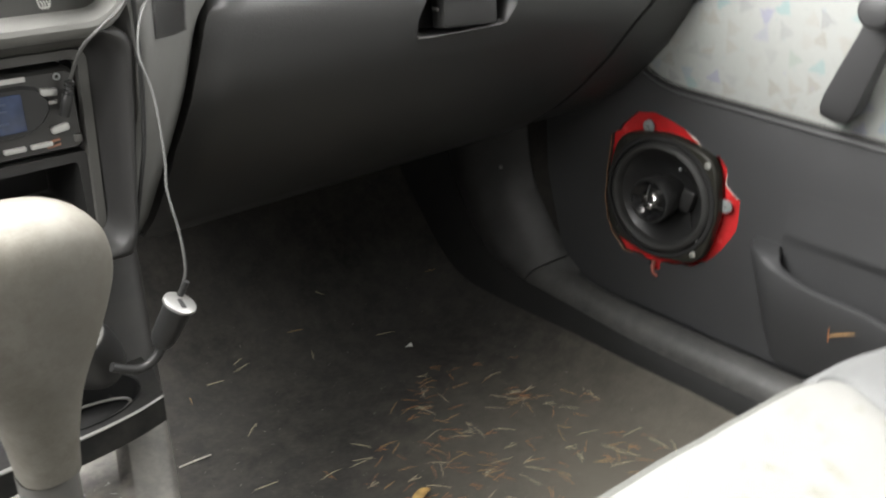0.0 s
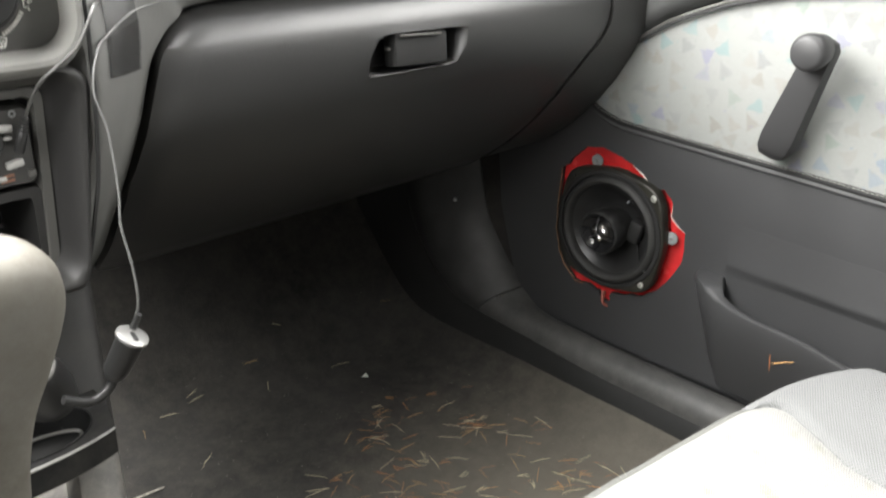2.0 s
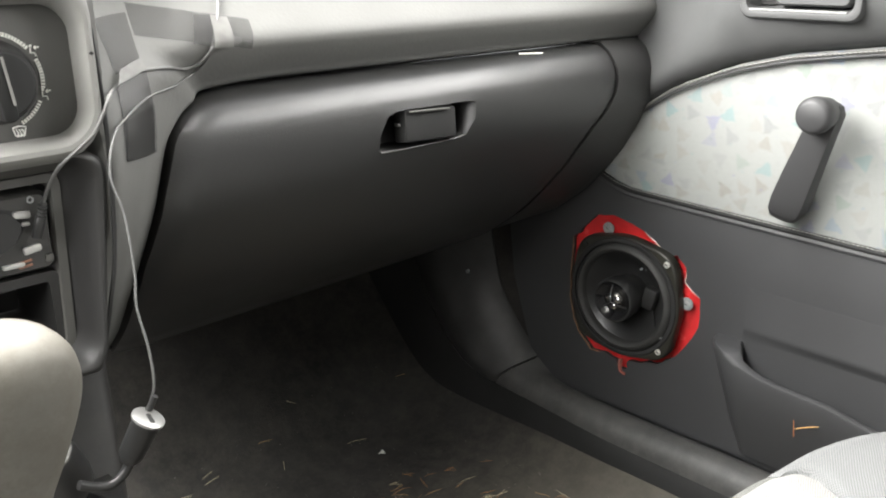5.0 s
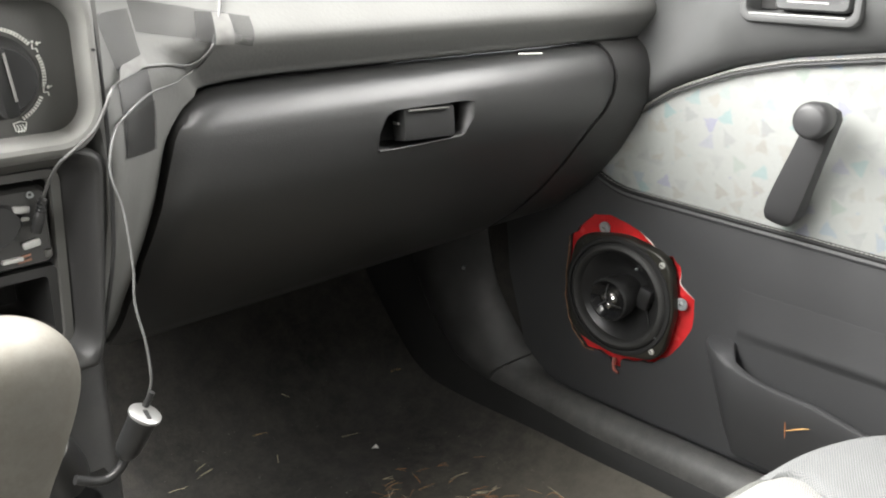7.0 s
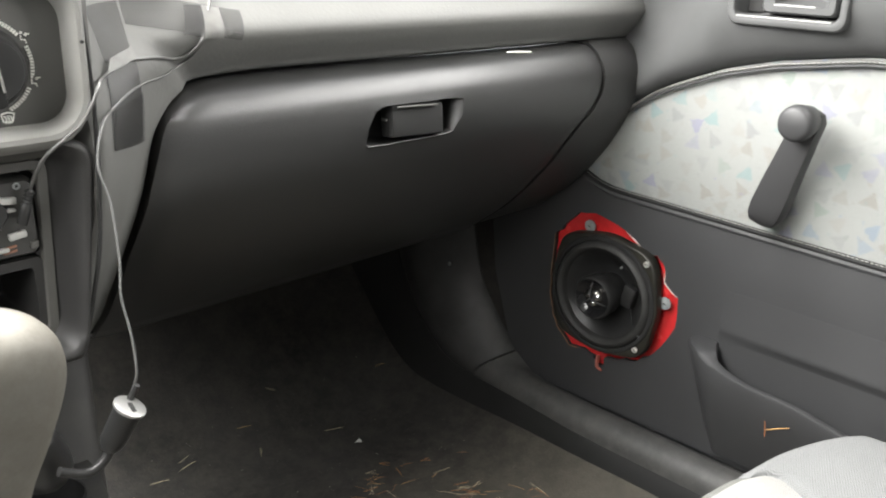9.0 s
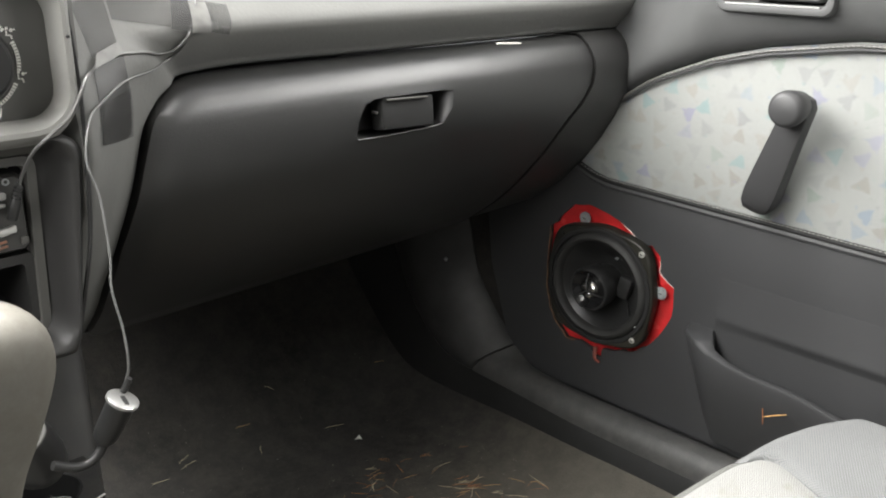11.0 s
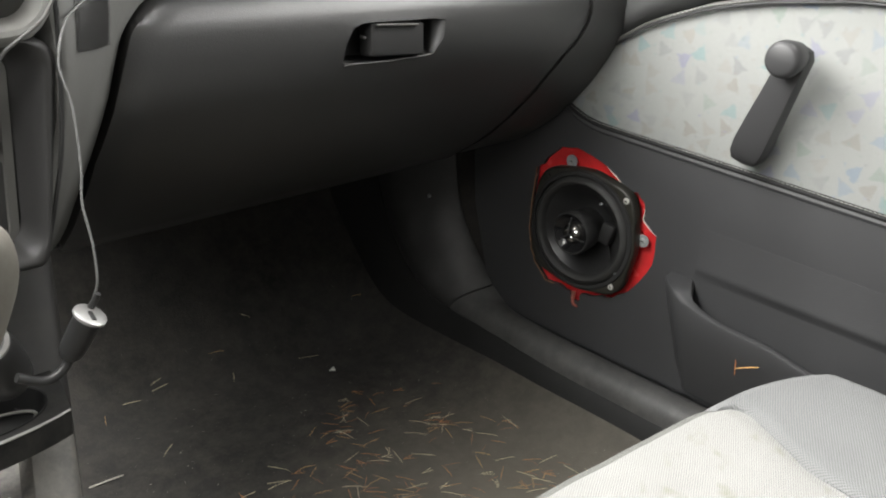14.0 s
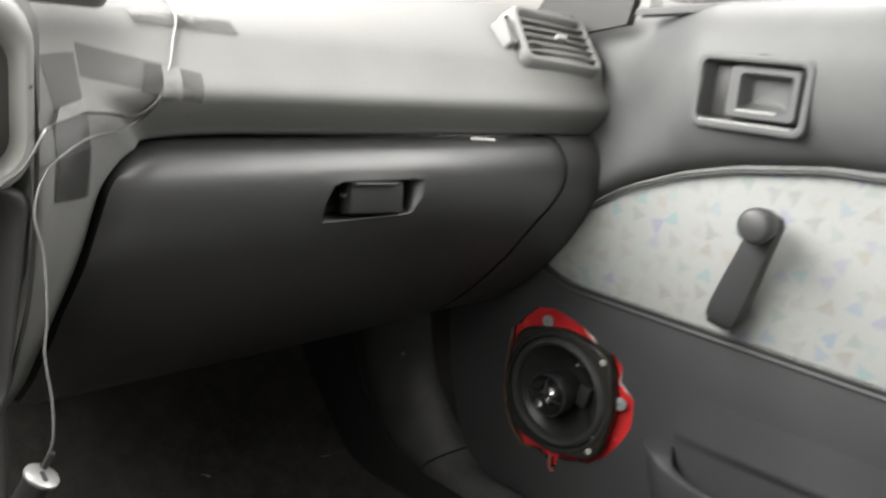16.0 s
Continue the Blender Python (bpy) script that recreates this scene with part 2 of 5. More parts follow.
def fabric_material():
    """Off-white woven door cloth with scattered pastel triangles."""
    m = bpy.data.materials.new("pastel_triangle_cloth")
    m.use_nodes = True
    n, l = m.node_tree.nodes, m.node_tree.links
    b = bsdf(m)
    b.inputs["Roughness"].default_value = 0.9
    b.inputs["Sheen Weight"].default_value = 0.2
    geo = n.new("ShaderNodeNewGeometry")
    sep = n.new("ShaderNodeSeparateXYZ")
    l.new(geo.outputs["Position"], sep.inputs[0])
    flat = n.new("ShaderNodeCombineXYZ")
    l.new(sep.outputs["Y"], flat.inputs["X"])
    l.new(sep.outputs["Z"], flat.inputs["Y"])

    def math_node(op, a, c=None):
        x = n.new("ShaderNodeMath")
        x.operation = op
        for k, v in enumerate((a, c)):
            if v is None:
                continue
            if isinstance(v, (int, float)):
                x.inputs[k].default_value = v
            else:
                l.new(v, x.inputs[k])
        return x.outputs[0]

    rough_edge = n.new("ShaderNodeTexNoise")
    rough_edge.inputs["Scale"].default_value, rough_edge.inputs["Detail"].default_value = 1.0, 5
    streak = n.new("ShaderNodeMapping")
    streak.inputs["Scale"].default_value = (150, 520, 1)
    l.new(flat.outputs[0], streak.inputs["Vector"])
    l.new(streak.outputs[0], rough_edge.inputs["Vector"])
    colour = None
    base = n.new("ShaderNodeRGB")
    base.outputs[0].default_value = (0.268, 0.275, 0.265, 1)
    colour = base.outputs[0]
    for scale, shift, size, strength in ((41, 0.0, 0.40, 0.58), (63, 3.7, 0.25, 0.42)):
        mapping = n.new("ShaderNodeMapping")
        mapping.inputs["Location"].default_value = (shift, shift * 0.6, 0)
        mapping.inputs["Scale"].default_value = (scale, scale, scale)
        l.new(flat.outputs[0], mapping.inputs["Vector"])
        vor = n.new("ShaderNodeTexVoronoi")
        vor.voronoi_dimensions = "2D"
        vor.inputs["Scale"].default_value, vor.inputs["Randomness"].default_value = 1.0, 0.6
        l.new(mapping.outputs[0], vor.inputs["Vector"])
        off = n.new("ShaderNodeVectorMath")
        off.operation = "SUBTRACT"
        l.new(mapping.outputs[0], off.inputs[0])
        l.new(vor.outputs["Position"], off.inputs[1])
        white = n.new("ShaderNodeTexWhiteNoise")
        white.noise_dimensions = "2D"
        l.new(vor.outputs["Position"], white.inputs["Vector"])
        turn = n.new("ShaderNodeVectorRotate")
        turn.rotation_type = "Z_AXIS"
        l.new(off.outputs[0], turn.inputs["Vector"])
        l.new(math_node("MULTIPLY", math_node("ROUND", math_node("MULTIPLY", white.outputs["Value"], 4.4)), 1.31), turn.inputs["Angle"])
        xy = n.new("ShaderNodeSeparateXYZ")
        l.new(turn.outputs[0], xy.inputs[0])
        a = math_node("MULTIPLY", xy.outputs["Y"], -1.0)
        c = math_node("ADD", math_node("MULTIPLY", xy.outputs["X"], 0.9), math_node("MULTIPLY", xy.outputs["Y"], 0.45))
        d = math_node("ADD", math_node("MULTIPLY", xy.outputs["X"], -0.75), math_node("MULTIPLY", xy.outputs["Y"], 0.6))
        edge = math_node("MAXIMUM", math_node("MAXIMUM", a, c), d)
        edge = math_node("ADD", edge, math_node("MULTIPLY", rough_edge.outputs["Fac"], 0.36))
        inside = n.new("ShaderNodeMapRange")
        inside.inputs["From Min"].default_value, inside.inputs["From Max"].default_value = size + 0.02, size - 0.02
        l.new(edge, inside.inputs["Value"])
        ramp = n.new("ShaderNodeValToRGB")
        ramp.color_ramp.interpolation = "CONSTANT"
        tones = ((0.0, (0.150, 0.245, 0.250)), (0.12, (0.178, 0.170, 0.275)), (0.24, (0.228, 0.205, 0.182)), (0.40, (0.172, 0.215, 0.187)),
                 (0.56, (0.150, 0.200, 0.275)), (0.68, (0.187, 0.187, 0.196)), (0.86, (0.210, 0.192, 0.173)))
        ramp.color_ramp.elements[0].color = (*tones[0][1], 1)
        ramp.color_ramp.elements[1].position, ramp.color_ramp.elements[1].color = tones[1][0], (*tones[1][1], 1)
        for p, tone in tones[2:]:
            e = ramp.color_ramp.elements.new(p)
            e.color = (*tone, 1)
        hue = n.new("ShaderNodeSeparateColor")
        l.new(white.outputs["Color"], hue.inputs[0])
        l.new(hue.outputs[1], ramp.inputs["Fac"])
        mix = n.new("ShaderNodeMix")
        mix.data_type = "RGBA"
        l.new(math_node("MULTIPLY", inside.outputs["Result"], math_node("MULTIPLY", math_node("ADD", math_node("MULTIPLY", hue.outputs[2], 0.65), 0.35), strength)), mix.inputs["Factor"])
        l.new(colour, mix.inputs["A"])
        l.new(ramp.outputs["Color"], mix.inputs["B"])
        colour = mix.outputs["Result"]
    weave = n.new("ShaderNodeTexWave")
    weave.bands_direction = "DIAGONAL"
    weave.inputs["Scale"].default_value, weave.inputs["Distortion"].default_value, weave.inputs["Detail"].default_value = 300, 0.6, 1.0
    l.new(flat.outputs[0], weave.inputs["Vector"])
    thread = n.new("ShaderNodeMapRange")
    thread.inputs["To Min"].default_value, thread.inputs["To Max"].default_value = 0.84, 1.08
    l.new(weave.outputs["Fac"], thread.inputs["Value"])
    toned = n.new("ShaderNodeVectorMath")
    toned.operation = "SCALE"
    l.new(colour, toned.inputs[0])
    l.new(thread.outputs["Result"], toned.inputs["Scale"])
    l.new(toned.outputs["Vector"], b.inputs["Base Color"])
    bump = n.new("ShaderNodeBump")
    bump.inputs["Strength"].default_value, bump.inputs["Distance"].default_value = 0.25, 0.0004
    l.new(weave.outputs["Fac"], bump.inputs["Height"])
    l.new(bump.outputs["Normal"], b.inputs["Normal"])
    return m


CLOTH = fabric_material()


def mesh_cloth(name, colour, scale, stain=None):
    """Seat cloth with a fine raised cell pattern, stained if a stain colour is given."""
    m = material(name, colour, 0.9, vary=0.06, vary_scale=10, spec=0.2)
    n, l = m.node_tree.nodes, m.node_tree.links
    b = bsdf(m)
    geo = n.new("ShaderNodeNewGeometry")
    axes = n.new("ShaderNodeSeparateXYZ")
    l.new(geo.outputs["Position"], axes.inputs[0])

    def sums(op, a, c):
        x = n.new("ShaderNodeMath")
        x.operation = op
        for k, v in enumerate((a, c)):
            if isinstance(v, (int, float)):
                x.inputs[k].default_value = v
            elif v is not None:
                l.new(v, x.inputs[k])
        return x.outputs[0]

    across = sums("SINE", sums("MULTIPLY", sums("ADD", axes.outputs["X"], sums("MULTIPLY", axes.outputs["Y"], -0.35)), scale), None)
    along = sums("SINE", sums("MULTIPLY", sums("ADD", sums("SUBTRACT", axes.outputs["Y"], axes.outputs["Z"]), sums("MULTIPLY", axes.outputs["X"], 0.35)), scale), None)
    cell = sums("ADD", sums("MULTIPLY", across, along), 0.0)
    bump = n.new("ShaderNodeBump")
    bump.inputs["Strength"].default_value, bump.inputs["Distance"].default_value = 0.35, 0.0006
    l.new(cell, bump.inputs["Height"])
    l.new(bump.outputs["Normal"], b.inputs["Normal"])
    dark = n.new("ShaderNodeMapRange")
    dark.inputs["From Min"].default_value, dark.inputs["From Max"].default_value = 0.3, -0.8
    dark.inputs["To Min"].default_value, dark.inputs["To Max"].default_value = 0.0, 0.9
    l.new(cell, dark.inputs["Value"])
    mix = n.new("ShaderNodeMix")
    mix.data_type = "RGBA"
    l.new(b.inputs["Base Color"].links[0].from_socket, mix.inputs["A"])
    mix.inputs["B"].default_value = (colour[0] * 0.45, colour[1] * 0.45, colour[2] * 0.47, 1)
    l.new(dark.outputs["Result"], mix.inputs["Factor"])
    out = mix.outputs["Result"]
    if stain:
        blot = n.new("ShaderNodeTexNoise")
        blot.inputs["Scale"].default_value, blot.inputs["Detail"].default_value = 42, 4
        l.new(geo.outputs["Position"], blot.inputs["Vector"])
        where = n.new("ShaderNodeMapRange")
        where.inputs["From Min"].default_value, where.inputs["From Max"].default_value = 0.595, 0.73
        where.inputs["To Max"].default_value = 0.65
        l.new(blot.outputs["Fac"], where.inputs["Value"])
        two = n.new("ShaderNodeMix")
        two.data_type = "RGBA"
        l.new(out, two.inputs["A"])
        two.inputs["B"].default_value = (*stain, 1)
        l.new(where.outputs["Result"], two.inputs["Factor"])
        out = two.outputs["Result"]
    l.new(out, b.inputs["Base Color"])
    return m


BOLSTER = mesh_cloth("light_grey_mesh_cloth", (0.164, 0.168, 0.167), 2100)
BORDER = mesh_cloth("grey_border_cloth", (0.125, 0.127, 0.118), 2400, (0.09, 0.085, 0.06))
CUSHION = mesh_cloth("off_white_seat_cloth", (0.240, 0.241, 0.230), 2600, (0.135, 0.133, 0.098))

# ---------------------------------------------------------------- builders
ORIGIN = {}


def thing(name, at, label, category, group="", kind=""):
    """An Empty at the base of a thing, which parents its parts."""
    ob = new(name)
    ob.location = at
    ob.empty_display_size = 0.02
    ORIGIN[ob] = Vector(at)
    return tagged(ob, label, category, group, kind)


def part(name, bm, mat, parent=None, label="", smooth=True):
    """Links a bmesh that is laid out in world metres as one mesh object, under a thing or a part."""
    base = ORIGIN[parent] if parent else Vector((0, 0, 0))
    bmesh.ops.recalc_face_normals(bm, faces=bm.faces)
    bmesh.ops.translate(bm, verts=bm.verts, vec=-base)
    for f in bm.faces:
        f.smooth = smooth
    for e in bm.edges:
        if len(e.link_faces) == 2 and e.calc_face_angle(0.0) > radians(42):
            e.smooth = False
    me = bpy.data.meshes.new(name)
    bm.to_mesh(me)
    bm.free()
    me.materials.append(mat)
    ob = new(name, me)
    if parent:
        ob.parent = parent
    ORIGIN[ob] = base
    return tagged(ob, label) if label else ob


def lone(name, bm, mat, label, category, group="", kind="", smooth=True):
    return tagged(part(name, bm, mat, None, "", smooth), label, category, group, kind)


def grid(rows, closed=False):
    """A sheet through rows of points; closed joins each row's ends."""
    bm = bmesh.new()
    vs = [[bm.verts.new(p) for p in row] for row in rows]
    for a, b in zip(vs, vs[1:]):
        k = len(a)
        for i in range(k if closed else k - 1):
            j = (i + 1) % k
            bm.faces.new((a[i], a[j], b[j], b[i]))
    return bm


def thick(rows, off):
    """A sheet through rows of points, with a back moved by off, and closed edges."""
    bm = bmesh.new()
    off = Vector(off)
    f = [[bm.verts.new(p) for p in row] for row in rows]
    b = [[bm.verts.new(Vector(p) + off) for p in row] for row in rows]
    m, k = len(rows), len(rows[0])
    for i in range(m - 1):
        for j in range(k - 1):
            bm.faces.new((f[i][j], f[i][j + 1], f[i + 1][j + 1], f[i + 1][j]))
            bm.faces.new((b[i][j], b[i + 1][j], b[i + 1][j + 1], b[i][j + 1]))
    for i in range(m - 1):
        for j in (0, k - 1):
            bm.faces.new((f[i][j], f[i + 1][j], b[i + 1][j], b[i][j]))
    for j in range(k - 1):
        for i in (0, m - 1):
            bm.faces.new((f[i][j], f[i][j + 1], b[i][j + 1], b[i][j]))
    return bm


def box(centre, size, bevel=0.002, turn=(0, 0, 0), segments=2):
    bm = bmesh.new()
    bmesh.ops.create_cube(bm, size=1.0)
    bmesh.ops.scale(bm, vec=size, verts=bm.verts)
    if bevel:
        bmesh.ops.bevel(bm, geom=bm.edges[:], offset=bevel, segments=segments, affect="EDGES", profile=0.5)
    bmesh.ops.transform(bm, matrix=pose(*centre, *turn), verts=bm.verts)
    return bm


def lathe(profile, centre, axis, steps=40, squash=None):
    """Turns (radius, height) pairs round an axis through centre. squash: a radius factor by angle."""
    axis = Vector(axis).normalized()
    side = axis.orthogonal().normalized() if abs(axis.x) < 0.9 else Vector((0, 1, 0))
    up = axis.cross(side)
    rows = []
    for r, h in profile:
        row = []
        for i in range(steps):
            a = 2 * math.pi * i / steps
            k = squash(a) if squash else 1.0
            row.append(Vector(centre) + axis * h + (side * math.cos(a) + up * math.sin(a)) * max(r, 0.00005) * k)
        rows.append(row)
    return grid(rows, closed=True)


def smooth_path(points, steps=8):
    """A Catmull-Rom line through points."""
    p = [Vector(q) for q in points]
    p = [2 * p[0] - p[1]] + p + [2 * p[-1] - p[-2]]
    out = []
    for a, b, c, d in zip(p, p[1:], p[2:], p[3:]):
        for i in range(steps):
            t = i / steps
            out.append(0.5 * (2 * b + (c - a) * t + (2 * a - 5 * b + 4 * c - d) * t * t + (3 * b - a - 3 * c + d) * t ** 3))
    return out + [p[-2]]


def tube(points, radius, sides=8, steps=8):
    line = smooth_path(points, steps) if steps else [Vector(q) for q in points]
    rows, last = [], None
    for i, q in enumerate(line):
        ahead = (line[min(i + 1, len(line) - 1)] - line[max(i - 1, 0)]).normalized()
        side = ahead.orthogonal().normalized() if last is None else (last - ahead * last.dot(ahead)).normalized()
        last = side
        up = ahead.cross(side)
        r = radius(i / (len(line) - 1)) if callable(radius) else radius
        rows.append([q + (side * math.cos(a) + up * math.sin(a)) * r for a in (2 * math.pi * k / sides for k in range(sides))])
    bm = grid(rows, closed=True)
    bm.verts.ensure_lookup_table()
    bm.faces.new(bm.verts[:sides])
    bm.faces.new(bm.verts[-sides:])
    return bm


def interp(x, xs, ys):
    return float(np.interp(x, xs, ys))


def join(*bms):
    out = bmesh.new()
    for b in bms:
        me = bpy.data.meshes.new("tmp")
        b.to_mesh(me)
        b.free()
        out.from_mesh(me)
        bpy.data.meshes.remove(me)
    return out


def spread(a, b, k):
    return [a + (b - a) * i / (k - 1) for i in range(k)]


def outline(x0, x1, z0, z1, r, k=6):
    pts = []
    for cx, cz, a0 in ((x1 - r, z1 - r, 0), (x0 + r, z1 - r, 90), (x0 + r, z0 + r, 180), (x1 - r, z0 + r, 270)):
        for i in range(k + 1):
            a = radians(a0 + 90 * i / k)
            pts.append((cx + r * math.cos(a), cz + r * math.sin(a)))
    return pts


# ---------------------------------------------------------------- shell of the car
DOOR_X = 0.88

ground = bmesh.new()
bmesh.ops.create_grid(ground, x_segments=2, y_segments=2, size=900)
bmesh.ops.translate(ground, verts=ground.verts, vec=(0, 0, -0.38))
lone("ground", ground, GROUND, "grey asphalt ground outside the car", "ground", kind="structure")


def floor_height(x, y):
    z = 0.0
    d = 0.5 * (y - 0.845 + math.sqrt((y - 0.845) ** 2 + 0.0012))
    z += 1.2 * d ** 1.25 * (1 + 2.5 * d)
    z += 0.028 * max(0.0, (x - 0.72) / 0.10) ** 2
    z += 0.03 * max(0.0, (0.36 - x) / 0.10) ** 2
    return z + 0.003 * noise.noise(Vector((x * 7, y * 7, 0.3)))


rows = [[(x, y, floor_height(x, y)) for x in spread(0.24, 0.836, 70)] for y in spread(-0.9, 1.25, 200)]
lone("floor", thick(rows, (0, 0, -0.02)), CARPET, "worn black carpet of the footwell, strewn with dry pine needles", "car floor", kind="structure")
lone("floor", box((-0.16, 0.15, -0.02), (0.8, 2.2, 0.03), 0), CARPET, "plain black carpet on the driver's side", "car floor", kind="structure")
lone("wall_front", box((0.17, 1.27, 0.32), (1.5, 0.03, 0.72), 0), DARKWALL, "dark bulkhead at the end of the footwell", "wall", kind="structure")
# unseen wall, closed to the ceiling to keep light from behind off the dash
lone("wall_back", box((0.17, -0.95, 0.45), (1.5, 0.03, 1.5), 0), REAR, "plain grey wall, unseen, closing the rear against daylight", "wall", kind="structure")
lone("ceiling", box((0.17, -0.25, 1.17), (1.5, 1.4, 0.03), 0), LINING, "light grey headlining", "ceiling", kind="structure")
lone("wall_left", box((-0.57, 0.15, 0.30), (0.03, 2.2, 0.80), 0), PANEL, "plain dark door lining on the driver's side", "wall", kind="structure")
lone("wall_right", box((0.925, 0.15, 0.16), (0.03, 2.25, 0.52), 0), DARKWALL, "dark body side behind the trim", "wall", kind="structure")
# unseen side walls, added to block daylight from the rear sides
for sx in (0.925, -0.57):
    lone("wall_side", box((sx, -0.46, 0.93), (0.03, 0.95, 0.46), 0), REAR, "plain grey wall, unseen, closing the rear side against daylight", "wall", kind="structure")
for sx in (0.915, -0.57):
    lone("trim", tube([(sx, 1.1, 0.70), (sx * 0.97, 0.75, 0.95), (sx * 0.92, 0.44, 1.16)], 0.03, 10), DARKWALL, "dark windscreen pillar trim", "pillar trim", kind="structure")

# sill that sweeps up into the kick trim: foot, inner edge and outer edge of the moulding
FOOT = ((-0.9, 0.034), (0.20, 0.034), (0.50, 0.034), (0.587, 0.033), (0.682, 0.027), (0.734, 0.024), (0.813, 0.042), (0.882, 0.066), (0.95, 0.127), (1.0, 0.25), (1.02, 0.42))
INNER = ((-0.9, 0.054), (0.20, 0.054), (0.50, 0.055), (0.596, 0.060), (0.693, 0.068), (0.745, 0.071), (0.786, 0.080), (0.824, 0.106), (0.878, 0.173), (0.905, 0.27), (0.92, 0.42))
OUTER = ((-0.9, 0.080), (0.20, 0.080), (0.50, 0.080), (0.600, 0.082), (0.650, 0.086), (0.676, 0.099), (0.706, 0.124), (0.734, 0.153), (0.765, 0.202), (0.785, 0.29), (0.795, 0.42))
sill_rows, kick_rows, band_rows = [], [], []
foot_line, inner_line, outer_line = [smooth_path([(0, y, z) for y, z in line], 8) for line in (FOOT, INNER, OUTER)]
for line in (foot_line, inner_line):
    for _ in range(24):
        line[1:-1] = [(a + b * 2 + c) / 4 for a, b, c in zip(line, line[1:], line[2:])]
ACROSS = (0.0, 0.05, 0.12, 0.22, 0.34, 0.48, 0.62, 0.76, 0.88, 1.0)
moulding = []
for k, (fo, inn, out) in enumerate(zip(foot_line, inner_line, outer_line)):
    upright = min(1.0, max(0.0, (k - 34) / 14.0))
    wob = 0.0012 * noise.noise(Vector((0, inn.y * 6, 0)))
    foot, edge, far = Vector((0.829 + wob, fo.y, fo.z)), Vector((0.839 + wob, inn.y, inn.z)), Vector((0.881, out.y, out.z))
    band_rows.append([foot + Vector((-0.004, 0, -0.03)), foot + Vector((-0.001, 0, -0.005)), foot.lerp(edge, 0.3) + Vector((-0.002, 0, 0)), foot.lerp(edge, 0.7) + Vector((-0.002, 0, 0)), edge + Vector((-0.001, 0, 0.0005)), edge + Vector((0.006, 0, 0.003))])
    push = Vector((-0.35, 0, 0.94)).lerp(Vector((-1.0, -0.1, 0.1)), upright) * (0.015 + 0.001 * upright)
    row = [edge + Vector((0.003, 0, -0.004))]
    for u in ACROSS:
        row.append(edge.lerp(far, u) + push * (1 - abs(2 * u - 1) ** 2.6))
    row.append(far + Vector((0.012, 0, -0.03 * (1 - upright))))
    moulding.append(row)


def along(k, j):
    k = min(max(k, 0.0), len(moulding) - 1.001)
    i = int(k)
    return moulding[i][j].lerp(moulding[i + 1][j], k - i)


# the joint between sill and kick panel runs slantwise over the crown
for k in range(len(moulding)):
    slant = 6.0 * max(0.0, 1 - abs(k - 38) / 14.0)
    row = [along(k + slant * u, j) for j, u in enumerate((0.0, *ACROSS, 1.0))]
    (sill_rows if k <= 38 else kick_rows).append(row)
    if k == 38:
        kick_rows.append([p + Vector((0.0016, 0.0022, -0.0004)) for p in row])
lone("sill_edging", thick(band_rows, (0.02, 0, -0.01)), RUBBER, "black edging along the foot of the sill", "sill trim", kind="structure")
lone("sill_trim", thick(sill_rows, (0.015, 0, -0.02)), SILL, "scuffed dark grey plastic sill trim along the door", "sill trim", kind="structure")
lone("kick_panel", thick(kick_rows, (0.02, 0, 0)), TRIM, "dark grey plastic kick panel at the end of the sill", "kick panel", kind="structure")
rows = [[(0.884 + 0.004 * z, y, z) for z in spread(-0.03, 0.55, 12)] for y in spread(0.695, 1.26, 30)]
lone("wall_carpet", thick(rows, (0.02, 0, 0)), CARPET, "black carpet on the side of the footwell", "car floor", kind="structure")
screw_bm = lathe([(0.0, -0.002), (0.0025, -0.0015), (0.003, 0.001)], (0.853, 0.800, 0.215), (1, 0, 0), 12)
lone("panel_screw", screw_bm, STEEL, "small dark screw in the kick panel", "screw")

# ---------------------------------------------------------------- dashboard
dash = thing("dashboard", (0.55, 0.7, 0.40), "dark grey grained dashboard, strips of tape stuck on it", "dashboard")

GL_Z = (0.553, 0.5465, 0.533, 0.520, 0.50, 0.475, 0.45, 0.42, 0.39, 0.36, 0.325)
GL_Y = (0.562, 0.549, 0.5405, 0.5370, 0.5365, 0.5415, 0.553, 0.570, 0.593, 0.622, 0.668)


def glove_y(z):
    return float(np.interp(z, GL_Z[::-1], GL_Y[::-1]))


def glove_left(z):
    return 0.005 + interp(z, (0.325, 0.351, 0.388, 0.431, 0.454, 0.487, 0.513, 0.527, 0.540, 0.548, 0.553, 0.556), (0.286, 0.280, 0.275, 0.275, 0.279, 0.284, 0.290, 0.298, 0.312, 0.326, 0.342, 0.358))


def glove_right(z):
    return interp(z, (0.325, 0.40, 0.44, 0.467, 0.483, 0.506, 0.529, 0.557), (0.755, 0.764, 0.774, 0.786, 0.797, 0.806, 0.808, 0.806))


def sag(x, z):
    """The top of the glove box and the lip over it drop towards the door, and the corner by the console hangs a little."""
    corner = -0.0065 * (1 - min(1.0, max(0.0, (x - 0.36) / 0.44))) * min(1.0, max(0.0, (z - 0.520) / 0.033))
    return corner - 0.009 * min(1.2, max(0.0, (x - 0.40) / 0.40)) * min(1.0, max(0.0, (z - 0.46) / 0.08))


# opening of the glove box: up the inner side, round the corner, along the top
lip = [(glove_left(z) - 0.0018, z) for z in (0.325, 0.36, 0.39, 0.42, 0.45, 0.48, 0.505, 0.52, 0.532, 0.541, 0.548)]
lip += [(0.336, 0.5530), (0.352, 0.5550), (0.372, 0.5562)] + [(x, 0.5565) for x in spread(0.40, 0.908, 27)]
